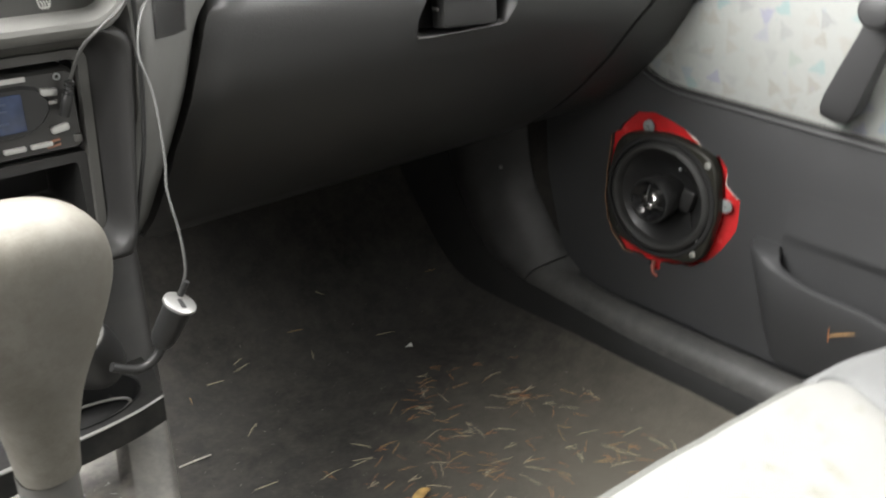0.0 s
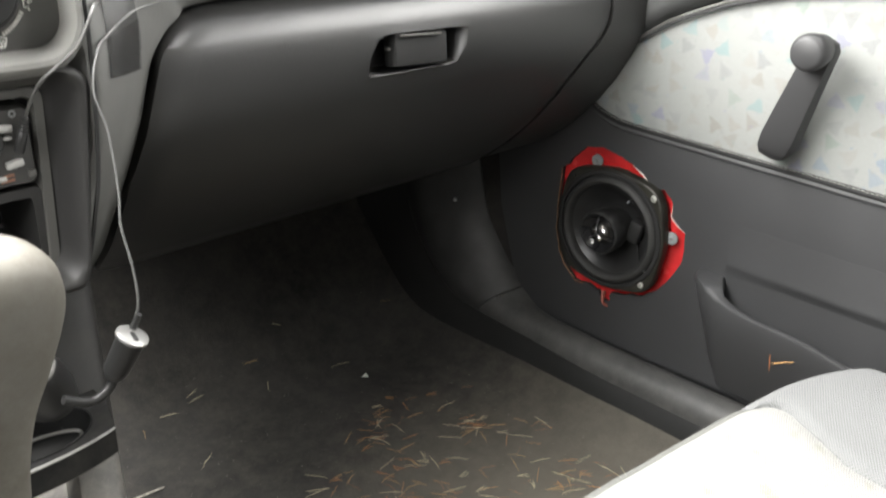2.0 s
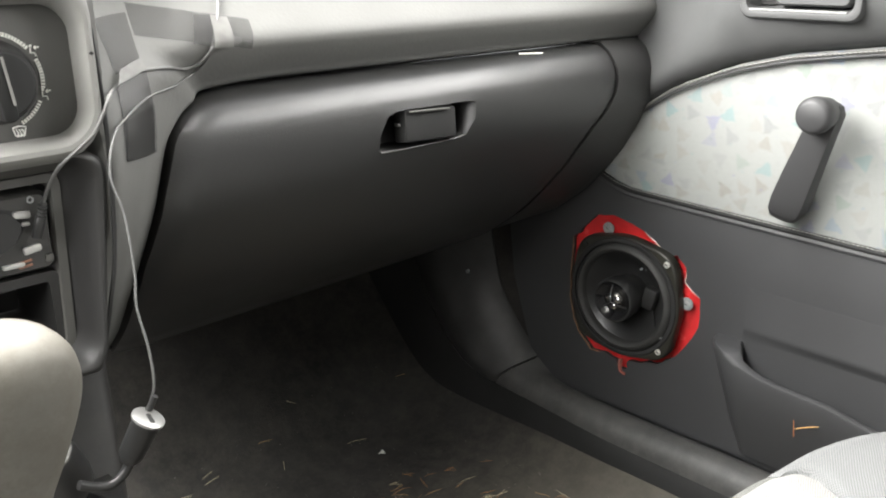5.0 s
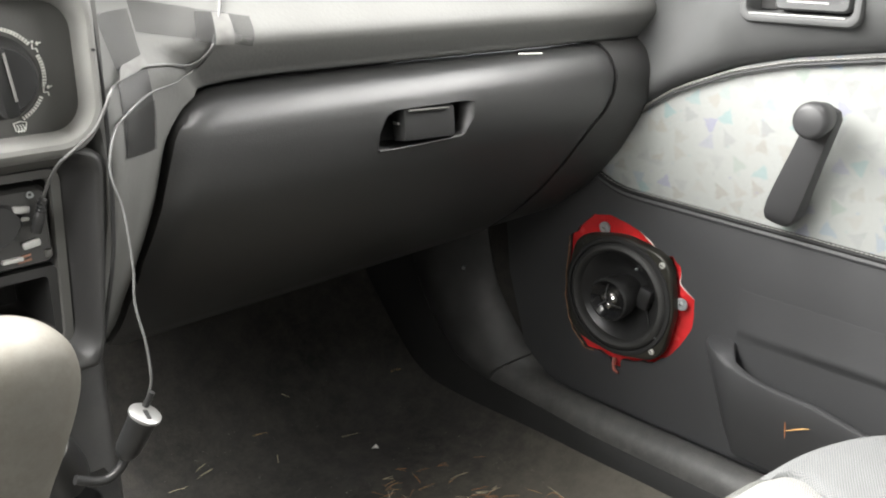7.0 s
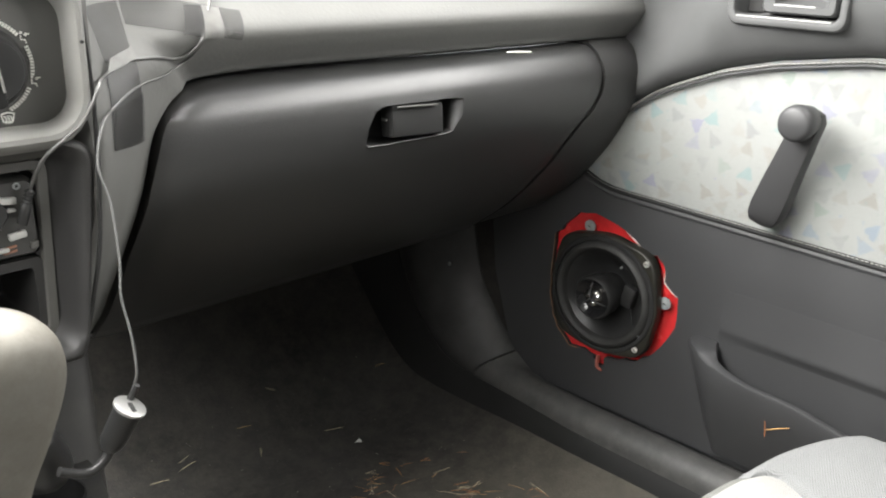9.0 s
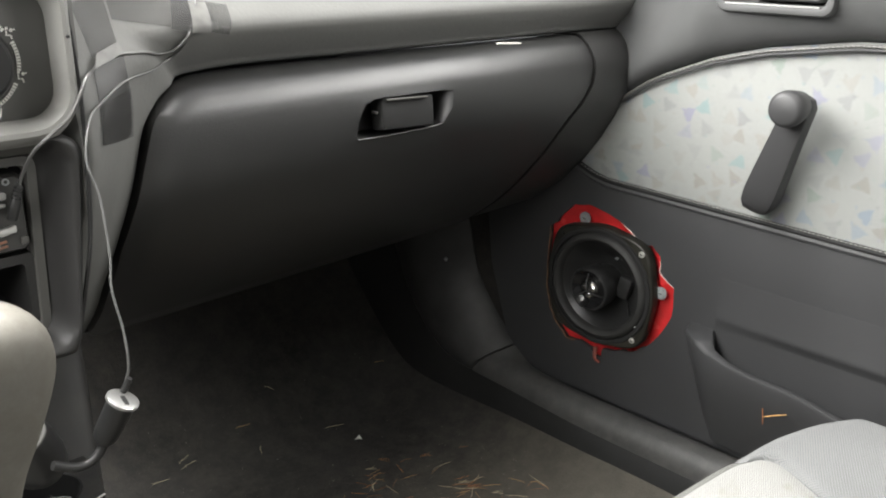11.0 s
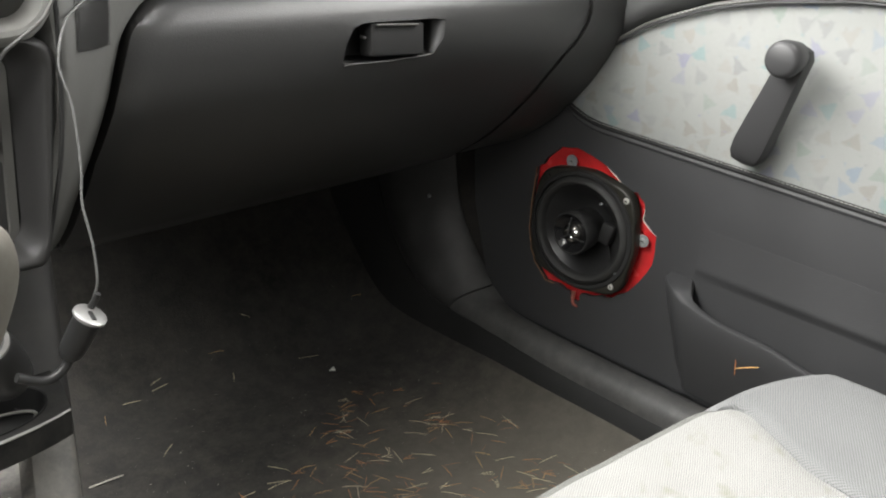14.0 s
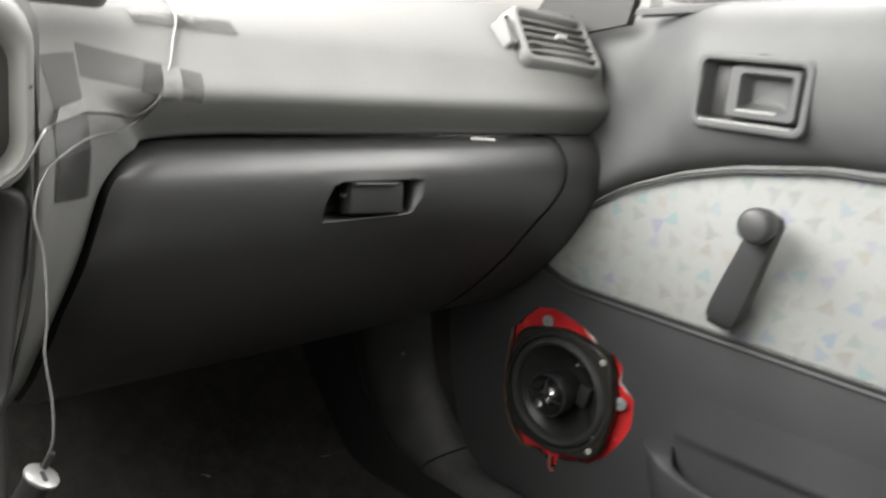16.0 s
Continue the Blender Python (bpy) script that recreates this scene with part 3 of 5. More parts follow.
lip = [(x, z - 0.0012 * min(1.0, max(0.0, (z - 0.53) / 0.02))) for x, z in lip]
# steps away from the opening, beside it and above it
BESIDE = ((0.0, 0.024), (0.0005, 0.0125), (0.004, 0.0090), (0.008, 0.0056), (0.013, 0.0010), (0.018, -0.0040), (0.023, -0.0088), (0.028, -0.0125), (0.034, -0.0160), (0.043, -0.021), (0.049, -0.021), (0.055, -0.012), (0.060, 0.06))
ABOVE = ((0.0, 0.040), (0.0005, 0.0245), (0.005, 0.0200), (0.011, 0.0140), (0.017, 0.0084), (0.0225, 0.0042), (0.0255, 0.0028), (0.0290, 0.0032), (0.0345, 0.0067), (0.048, 0.0200), (0.077, 0.047), (0.126, 0.13), (0.137, 0.50))
VENT_BULGE = (0, 0, 0, 0, 0, 0, 0, 0, 0.001, 0.005, 0.025, 0.060, 0.0)
rows = []
for k, ((dl, yl), (dt, yt)) in enumerate(zip(BESIDE, ABOVE)):
    row = []
    for i, (x, z) in enumerate(lip):
        a = min(max((i - 5) / 9.0, 0.0), 1.0)
        w = a * a * (3 - 2 * a)
        c, s = math.cos(w * math.pi / 2), math.sin(w * math.pi / 2)
        y = glove_y(min(z, 0.55)) + yl * (1 - w) + (yt - 0.006) * w
        bulge = VENT_BULGE[k] * math.exp(-(max(0.0, abs(x - 0.86) - 0.02) / 0.11) ** 2) * w
        row.append((x - dl * c ** 0.6 - (0.05 * (dl / 0.055) if 0 < w < 1 else 0) * s, y - bulge + 0.003 * max(0.0, (x - 0.86) / 0.045) ** 2, z + dt * s ** 0.7 + sag(x, z) * (1 - 0.7 * min(1.0, k / 7))))
    rows.append(row)
rows = [smooth_path(row, 2) for row in rows]
columns = [smooth_path(list(column)[:11], 3) + list(column)[11:] for column in zip(*rows)]
shell_bm = grid([list(row) for row in zip(*columns)])
dash_shell = part("upper_pad", shell_bm, DASH, dash, "grey grained soft dash pad with a rolled lower edge")
part("end_panel", thick([[(x, glove_y(z) + 0.002 + 0.006 * max(0, (x - 0.85) / 0.037) ** 3, z + sag(x, z)) for x in spread(glove_right(z) + 0.0014, 0.893, 12)] for z in spread(0.556, 0.33, 26)], (0, 0.03, 0)), CHEEK, dash)
# unseen black backing, added to stop daylight leaking through the gap
part("gap_backing", box((0.55, 0.70, 0.46), (0.66, 0.012, 0.24), 0), BLACK, dash)
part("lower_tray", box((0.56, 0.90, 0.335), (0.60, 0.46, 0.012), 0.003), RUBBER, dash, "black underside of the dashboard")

glove = thing("glove_box", (0.53, 0.58, 0.35), "closed dark grey grained glove box with a recessed latch", "glove box")
SLOT = (0.4745, 0.585, 0.4845, 0.5175)  # latch recess: left, right, bottom, top
bm = bmesh.new()
zs = [GL_Z[0], 0.551, 0.548, 0.544, 0.538, 0.531, 0.526, 0.5185, 0.501, 0.4845, 0.472, 0.46, 0.445, 0.43, 0.415, 0.40, 0.385, 0.37, 0.355, 0.34, 0.325]
us = spread(0, 1, 41)
vs = []
for z in zs:
    xl, xr = glove_left(z), glove_right(z)
    xs = [xl + (xr - xl) * u for u in us]
    skew = (min(max(z, 0.474), 0.531) - 0.5015) * 0.22
    xs[17], xs[24] = SLOT[0] + skew, SLOT[1] + skew
    for i in range(18, 24):
        xs[i] = xs[17] + (xs[24] - xs[17]) * (i - 17) / 7
    for i in range(8, 17):
        xs[i] = xs[8] + (xs[17] - xs[8]) * (i - 8) / 9
    for i in range(25, 30):
        xs[i] = xs[24] + (xs[30] - xs[24]) * (i - 24) / 6
    row = []
    for i, x in enumerate(xs):
        edge = min(x - xl, xr - x)
        row.append(bm.verts.new((x, glove_y(z) + 0.005 * max(0.0, 1 - edge / 0.006) ** 2, z + sag(x, z))))
    vs.append(row)
top_i, bot_i = zs.index(0.5185), zs.index(0.4845)
for a in range(len(zs) - 1):
    for i in range(40):
        if top_i <= a < bot_i and 17 <= i < 24:
            continue
        bm.faces.new((vs[a][i], vs[a][i + 1], vs[a + 1][i + 1], vs[a + 1][i]))
rim = [vs[top_i][i] for i in range(17, 25)] + [vs[a][24] for a in range(top_i + 1, bot_i + 1)] + [vs[bot_i][i] for i in range(23, 16, -1)] + [vs[a][17] for a in range(bot_i - 1, top_i, -1)]
for i, (sx, sz) in ((0, (1.2, -1)), (7, (-0.7, -0.5)), (9, (-1.3, 0.7)), (16, (1, 0.6))):
    rim[i].co += Vector((0.0035 * sx, 0, 0.0035 * sz))
mid = sum((v.co for v in rim), Vector()) / len(rim)
inner = [bm.verts.new(mid + (v.co - mid) * 0.93 + Vector((0, 0.004, 0))) for v in rim]
deep = [bm.verts.new(mid + (v.co - mid) * 0.88 + Vector((0, 0.024, 0))) for v in rim]
for a, b in ((rim, inner), (inner, deep)):
    for i in range(len(rim)):
        j = (i + 1) % len(rim)
        bm.faces.new((a[i], a[j], b[j], b[i]))
bm.faces.new(deep)
# the edges of the door turn back into the dash
outer = [vs[0][i] for i in range(41)] + [vs[a][40] for a in range(1, len(zs))] + [vs[-1][i] for i in range(39, -1, -1)] + [vs[a][0] for a in range(len(zs) - 2, 0, -1)]
back = [bm.verts.new(v.co + Vector((0, 0.03, 0))) for v in outer]
for i in range(len(outer)):
    j = (i + 1) % len(outer)
    bm.faces.new((outer[i], outer[j], back[j], back[i]))
part("door_panel", bm, GLOVE, glove)
sy = glove_y(0.5)
latch = part("latch", box((0.531, sy + 0.008, 0.5005), (0.060, 0.016, 0.027), 0.0025, (-8, 3, 0)), RUBBER, glove, "black plastic pull latch")
part("latch_edge", box((0.529, sy - 0.0002, 0.5135), (0.046, 0.003, 0.0014), 0.0005, (0, 3, 0)), STACK, latch)
for x in (0.4985, 0.557):
    part("pin", lathe([(0.0, -0.001), (0.0013, 0.0), (0.0013, 0.006)], (x, sy + 0.005, 0.504), (0, 1, 0), 10), STACK, latch)
# paler strip for the light that the recess's lower edge catches
part("recess_lip", tube([(SLOT[0] + 0.001, glove_y(0.485) - 0.0002, 0.4846), (SLOT[0] + 0.03, glove_y(0.485) - 0.0004, 0.4838), (SLOT[1] - 0.03, glove_y(0.485) - 0.0004, 0.4838), (SLOT[1] - 0.013, glove_y(0.485), 0.4846), (SLOT[1] - 0.0075, glove_y(0.487), 0.4868)], 0.0010, 6, 4), CHEEK, glove, "lower lip of the recess, its highlight put into a paler grey")
lone("paper_scrap", box((0.662, 0.5385, 0.5488), (0.036, 0.0012, 0.0012), 0, (14, 4, 3)), WHITE, "scrap of white paper caught above the glove box", "paper scrap")

def flat_ring(levels):
    """A frame from (outline, depth) levels in a vent's own plane."""
    return grid([[(x, y, z) for x, z in pts] for pts, y in levels], closed=True)


def air_vent(at, label, place, side):
    vent = thing("air_vent", at, label, "air vent", "air vents in the dash")

    def in_vent(bm):
        for v in bm.verts:
            v.co.x = side * (v.co.x + 0.10 * v.co.z * (v.co.x < 0))
        if side < 0:
            bmesh.ops.reverse_faces(bm, faces=bm.faces[:])
        bmesh.ops.transform(bm, matrix=place, verts=bm.verts)
        return bm

    part("vent_frame", in_vent(flat_ring([(outline(-0.067, 0.065, -0.038, 0.037, 0.014), 0.022), (outline(-0.065, 0.063, -0.036, 0.035, 0.014), 0.001), (outline(-0.062, 0.060, -0.033, 0.033, 0.012), -0.0025),
                                          (outline(-0.058, 0.056, -0.030, 0.030, 0.009), -0.0025), (outline(-0.056, 0.054, -0.028, 0.028, 0.008), -0.0005), (outline(-0.055, 0.053, -0.027, 0.027, 0.008), 0.014)])), DASH, vent, "raised grey rim")
    part("vent_box", in_vent(box((0, 0.012, 0), (0.112, 0.004, 0.060), 0)), BLACK, vent)
    for z in spread(-0.019, 0.019, 5):
        part("slat", in_vent(box((0, 0.004, z), (0.108, 0.011, 0.0024), 0.0006, (14, 0, 0))), STACK, vent)
    part("slat_tab", in_vent(box((0.002, -0.003, 0.0), (0.016, 0.006, 0.006), 0.001)), BEZEL, vent)
    part("wheel_slot", in_vent(flat_ring([(outline(-0.081, -0.069, -0.017, 0.021, 0.005), 0.022), (outline(-0.080, -0.069, -0.016, 0.020, 0.005), 0.001), (outline(-0.0788, -0.0702, -0.0148, 0.0188, 0.004), 0.0002), (outline(-0.0778, -0.0712, -0.0138, 0.0178, 0.003), 0.008)])), DASH, vent)
    part("thumb_wheel", in_vent(box((-0.0745, 0.007, 0.002), (0.006, 0.010, 0.030), 0.002)), STACK, vent, "thumb wheel in its slot")


air_vent((0.80, 0.60, 0.615), "grey air vent with horizontal slats at the end of the dash", Matrix.Translation((0.824, 0.5850, 0.6480)) @ Euler((radians(-38), radians(3), radians(-4))).to_matrix().to_4x4(), 1)
air_vent((0.255, 0.62, 0.65), "grey air vent with horizontal slats above the heater panel", Matrix.Translation((0.252, 0.588, 0.676)) @ Euler((radians(-30), 0, 0)).to_matrix().to_4x4(), -1)

# ---------------------------------------------------------------- centre stack
stack = thing("centre_console", (0.14, 0.55, 0.24), "grey plastic centre console with heater panel and radio bay", "console")


def ring(levels):
    """A frame from (outline, y) levels, from the outside in."""
    return grid([[(x, y, z) for x, z in pts] for pts, y in levels], closed=True)


part("heater_bezel", ring([(outline(-0.004, 0.2450, 0.5230, 0.6390, 0.030), 0.550), (outline(-0.003, 0.2445, 0.5235, 0.6385, 0.030), 0.527), (outline(-0.001, 0.2420, 0.5255, 0.6365, 0.029), 0.5195), (outline(0.002, 0.2398, 0.5285, 0.6335, 0.027), 0.5150), (outline(0.005, 0.2375, 0.5315, 0.6295, 0.025), 0.5130),
                           (outline(0.010, 0.2352, 0.5345, 0.6245, 0.023), 0.5135), (outline(0.014, 0.2335, 0.5370, 0.6190, 0.020), 0.517), (outline(0.018, 0.2322, 0.5385, 0.6145, 0.018), 0.523), (outline(0.020, 0.2315, 0.5395, 0.6130, 0.017), 0.535)]), BEZEL, stack, "silver-grey rounded bezel")
part("bezel_flange", ring([(outline(-0.010, 0.2530, 0.5160, 0.6480, 0.034), 0.552), (outline(-0.009, 0.2520, 0.5170, 0.6470, 0.034), 0.536), (outline(-0.004, 0.2440, 0.5235, 0.6385, 0.030), 0.5295)]), STACK, stack)
part("bezel_pin", lathe([(0.0, -0.0008), (0.001, -0.0006), (0.0012, 0.0008)], (0.2372, 0.5128, 0.586), (0, 1, 0), 8), BLACK, stack)
part("heater_panel", box((0.125, 0.5325, 0.576), (0.216, 0.006, 0.078), 0.001), material("dark_grey_heater_panel", (0.095, 0.094, 0.089), 0.5, grain=0.2), stack, "black heater panel with white printed scale")
DIAL = (0.187, 0.530, 0.573)
dial = part("heater_dial", lathe([(0.0, -0.016), (0.017, -0.016), (0.0195, -0.013), (0.021, -0.004), (0.0235, -0.002), (0.0235, 0.004)], DIAL, (0, 1, 0), 40), BLACK, stack, "black rotary heater dial")
part("dial_grip", box((DIAL[0] - 0.003, DIAL[1] - 0.020, DIAL[2]), (0.009, 0.012, 0.039), 0.0030, (0, -7, 0)), RUBBER, dial)
# pale bar shaped to the highlight along the grip's edge
part("pointer_highlight", box((DIAL[0] - 0.0004, DIAL[1] - 0.0262, DIAL[2] + 0.003), (0.0012, 0.001, 0.026), 0, (0, -7, 0)), BEZEL, dial, "grey pointer line, drawn as the highlight along the grip")
ICONS = (33, -19, -72)
for i in range(40):
    deg = 74 - 3.7 * i
    if min(abs(deg - k) for k in ICONS) < 7.5:
        continue
    a = radians(deg)
    p = (DIAL[0] + 0.0268 * math.cos(a), 0.5288, DIAL[2] + 0.0268 * math.sin(a))
    part("scale_mark", box(p, (0.0022, 0.0008, 0.0011), 0, (0, -deg, 0)), WHITE, stack)
for deg in ICONS[:2]:
    c = (DIAL[0] + 0.0285 * math.cos(radians(deg)), 0.5288, DIAL[2] + 0.0285 * math.sin(radians(deg)))
    line = lambda *pts: tube([(c[0] + x, c[1], c[2] + z) for x, z in pts], 0.00045, 5, 0)
    part("vent_symbol", join(box((c[0] - 0.0012, c[1], c[2] + 0.0026), (0.0013, 0.0008, 0.0013), 0), line((-0.0014, 0.0014), (-0.0016, -0.0012), (0.0008, -0.0014), (0.0012, -0.0034)), line((0.0034, 0.0018), (0.0006, 0.0014)), line((0.0016, 0.0024), (0.0006, 0.0014), (0.0016, 0.0006))), WHITE, stack)
c = (DIAL[0] + 0.0315 * math.cos(radians(-72)), 0.5288, DIAL[2] + 0.0300 * math.sin(radians(-72)))
part("defrost_symbol", join(tube([(c[0] + x, c[1], c[2] + z) for x, z in ((-0.0036, 0.0022), (0.0, 0.0030), (0.0036, 0.0022), (0.0026, -0.0022), (0.0, -0.0026), (-0.0026, -0.0022), (-0.0036, 0.0022))], 0.00045, 5, 0), *[tube([(c[0] + x, c[1], c[2] - 0.0034), (c[0] + x + 0.0006, c[1], c[2] - 0.0010), (c[0] + x - 0.0004, c[1], c[2] + 0.0012)], 0.0004, 5, 2) for x in (-0.0016, 0.0, 0.0016)]), WHITE, stack)

# hollow surround of the radio bay
surround = ring([(outline(-0.020, 0.2400, 0.388, 0.5290, 0.014), 0.60), (outline(-0.020, 0.2400, 0.388, 0.5290, 0.014), 0.522), (outline(-0.018, 0.2390, 0.3890, 0.5285, 0.014), 0.5185), (outline(-0.015, 0.2360, 0.3915, 0.5280, 0.015), 0.5165),
                 (outline(-0.012, 0.2335, 0.3935, 0.5278, 0.016), 0.5165), (outline(-0.008, 0.2305, 0.3960, 0.5275, 0.017), 0.519), (outline(0.000, 0.2265, 0.3990, 0.5270, 0.018), 0.5265), (outline(0.008, 0.2225, 0.4015, 0.5260, 0.017), 0.5335), (outline(0.014, 0.2175, 0.4035, 0.5225, 0.012), 0.5385), (outline(0.020, 0.2115, 0.4045, 0.5125, 0.006), 0.5405), (outline(0.022, 0.2095, 0.4055, 0.5085, 0.004), 0.560)])
for v in surround.verts:
    if v.co.x > 0.20:
        v.co.x -= 0.016 * min(1.0, max(0.0, (0.525 - v.co.z) / 0.13)) ** 1.5 * (v.co.x - 0.2085) / 0.0315
part("bay_surround", surround, CHEEK, stack)
part("slot_frame", ring([(outline(0.022, 0.2094, 0.407, 0.456, 0.004), 0.545), (outline(0.023, 0.209, 0.408, 0.455, 0.004), 0.5385), (outline(0.028, 0.203, 0.412, 0.449, 0.003), 0.5385), (outline(0.029, 0.202, 0.413, 0.448, 0.003), 0.60)]), CHEEK, stack)
bay = ring([(outline(0.014, 0.2185, 0.4000, 0.5170, 0.008), 0.5400), (outline(0.015, 0.2175, 0.4010, 0.5160, 0.008), 0.5362), (outline(0.0195, 0.2120, 0.4050, 0.5110, 0.005), 0.5362), (outline(0.0205, 0.2110, 0.4060, 0.5100, 0.005), 0.5410)])
for v in bay.verts:
    if v.co.x > 0.15:
        v.co.x -= 0.0045 * min(1.0, max(0.0, (0.515 - v.co.z) / 0.11))
part("bay_frame", bay, STACK, stack, "worn grey frame round the radio bay")
part("slot_back", box((0.115, 0.605, 0.426), (0.19, 0.006, 0.06), 0), BLACK, stack)
part("seam_strip", tube([(0.2415, 0.520, 0.60), (0.2415, 0.516, 0.54), (0.2375, 0.517, 0.47), (0.231, 0.520, 0.43), (0.223, 0.522, 0.396)], 0.0014, 6), BLACK, stack)

radio = thing("car_radio", (0.12, 0.545, 0.457), "dark grey car radio with a blue display and silver buttons", "car radio")
face = part("faceplate", ring([(outline(0.030, 0.2085, 0.4575, 0.5065, 0.004), 0.57), (outline(0.030, 0.2085, 0.4575, 0.5065, 0.004), 0.540), (outline(0.032, 0.2065, 0.4595, 0.5045, 0.004), 0.5365), (outline(0.118, 0.1185, 0.481, 0.4815, 0.0001), 0.5365)]), STACK, radio, "dark grey faceplate")
FACE = material("dull_silver_radio_plastic", (0.050, 0.049, 0.047), 0.34, metal=0.15, grain=0.1, vary=0.12)
face.data.materials[0] = FACE
bm = bmesh.new()
hood = ((0.100, 0.4715), (0.176, 0.4715), (0.187, 0.477), (0.1925, 0.485), (0.1925, 0.491), (0.186, 0.4985), (0.178, 0.5005), (0.100, 0.5005))
lower = [bm.verts.new((x, 0.5368, z)) for x, z in hood]
upper = [bm.verts.new((0.14 + (x - 0.14) * 0.95, 0.5325, 0.486 + (z - 0.486) * 0.9)) for x, z in hood]
bm.faces.new(upper)
for k in range(8):
    bm.faces.new((lower[k], lower[(k + 1) % 8], upper[(k + 1) % 8], upper[k]))
part("display_hood", bm, BLACK, radio, "black angular hood of the display")
part("display", box((0.1450, 0.5322, 0.4862), (0.062, 0.0016, 0.0215), 0.0006), material("blue_lcd", (0.030, 0.043, 0.085), 0.18, vary=0.5, vary_scale=70), radio, "dim blue display window")
for k, z in enumerate((0.4925, 0.4885, 0.4815)):
    part("display_bar", box((0.150 + 0.004 * k, 0.5312, z), (0.034 - 0.008 * k, 0.0004, 0.0012), 0), material("pale_blue_segment", (0.055, 0.072, 0.125), 0.4), radio)
part("name_bar", box((0.171, 0.5362, 0.5036), (0.020, 0.0012, 0.0028), 0), SILVER, radio, "pale name strip")
for x, z, w, h, tilt in ((0.1920, 0.4945, 0.0100, 0.0044, 6), (0.1950, 0.4725, 0.0105, 0.0046, -8), (0.2030, 0.4880, 0.0030, 0.0060, 12), (0.1930, 0.4885, 0.0060, 0.0022, 4)):
    part("button", box((x, 0.5352, z), (w, 0.004, h), 0.0012, (0, tilt, 0)), SILVER, radio, "bright silver button")
for x in (0.183, 0.168, 0.153, 0.138, 0.123):
    part("preset_button", box((x, 0.5356, 0.4645), (0.0125, 0.004, 0.0028), 0.0009), SILVER, radio, "narrow grey preset button")
for z in (0.4655, 0.4625):
    part("printed_bar", box((0.1900, 0.5361, z), (0.008, 0.0012, 0.0013), 0, (0, -6, 0)), material("dull_orange_print", (0.30, 0.15, 0.10), 0.5), radio)
part("key", box((0.2045, 0.536, 0.4645), (0.0048, 0.003, 0.0048), 0.001), STACK, radio)
part("socket", lathe([(0.0, 0.001), (0.0012, 0.0), (0.0012, -0.001), (0.0022, -0.001), (0.0022, 0.002)], (0.1985, 0.5365, 0.5022), (0, 1, 0), 14), STEEL, radio)

# lower console: sloping side strip that runs down to the flat top round the gear lever
low = thing("console_base", (0.12, 0.30, 0.0), "dusty grey plastic console base round the gear lever", "console")
EDGE = ((0.2496, 0.59, 0.3801), (0.2453, 0.5791, 0.3562), (0.2382, 0.5585, 0.3259), (0.2284, 0.5325, 0.2879), (0.2181, 0.5053, 0.2499), (0.2094, 0.4804, 0.2228), (0.204, 0.4598, 0.2098), (0.2010, 0.38, 0.2058), (0.1990, 0.25, 0.2058), (0.1990, 0.0, 0.2058), (0.1990, -0.4, 0.2058))
line = smooth_path(EDGE, 5)
rows = []
for p in line:
    wide = 0.014 * min(1.0, max(0.0, (p.z - 0.275) / 0.03)) + 0.016 * min(1.0, max(0.0, (0.222 - p.z) / 0.012))
    rows.append([(p.x + 0.012, p.y + 0.02, 0.0), (p.x + 0.004, p.y + 0.006, p.z - 0.05), (p.x + 0.0005, p.y, p.z - 0.008), (p.x - 0.0025, p.y, p.z - 0.0022), (p.x - 0.006, p.y, p.z), (p.x - 0.014, p.y - 0.0005, p.z), (p.x - 0.022 - wide, p.y, p.z - 0.0008), (p.x - 0.028 - wide, p.y, p.z - 0.004)])
# one strip in two tones: stack's shade above, daylight and dust below, as colour
bend = next(k for k, p in enumerate(line) if p.z < 0.285)
part("side_strip", grid(rows[:bend + 1]), STRIP_SHADED, low, "smooth side strip in its shaded tone")
part("top_edge", grid(rows[bend:]), DUSTY_LIT_EDGE, low, "dusty lower strip and rounded edge of the console top, in its lit tone")
rows = [[(x, p.y + 0.002, (p.z if x > p.x - 0.03 else min(p.z, 0.235)) - 0.0012 + 0.0008 * noise.noise(Vector((x * 40, p.y * 40, 0)))) for x in spread(0.0, p.x - 0.0215 - 0.016 * min(1.0, max(0.0, (0.222 - p.z) / 0.012)), 14)] for p in line]
part("top", grid(rows), DUSTY, low, "dusty top strewn with grit")

# pulled-out cup holder
tray = thing("cup_holder", (0.13, 0.49, 0.28), "black pull-out cup holder with a bright front edge", "cup holder")
HOLE = (0.168, 0.515)


def tray_front(x):
    return 0.481 + 0.009 * max(0.0, (x - 0.135) / 0.078) ** 3


bm = bmesh.new()
hole = [(HOLE[0] + 0.039 * math.cos(a), HOLE[1] + 0.0275 * math.sin(a)) for a in (2 * math.pi * i / 28 for i in range(28))]
outer_pts = [(x, tray_front(x)) for x in spread(0.03, 0.213, 30)] + [(0.221, 0.520), (0.223, 0.556), (0.03, 0.556)]
edges = []
for pts in (outer_pts, hole):
    v = [bm.verts.new((x, y, 0.301)) for x, y in pts]
    edges += [bm.edges.new((v[i], v[(i + 1) % len(v)])) for i in range(len(v))]
bmesh.ops.triangle_fill(bm, edges=edges, use_beauty=True)
ext = bmesh.ops.extrude_face_region(bm, geom=bm.faces[:])
bmesh.ops.translate(bm, verts=[v for v in ext["geom"] if isinstance(v, bmesh.types.BMVert)], vec=(0, 0, -0.020))
part("tray", bm, TRAY, tray, smooth=False)
cup_row = lambda k, z: [(HOLE[0] + 0.039 * k * math.cos(a), HOLE[1] + 0.0275 * k * math.sin(a), z) for a in (2 * math.pi * i / 40 for i in range(40))]
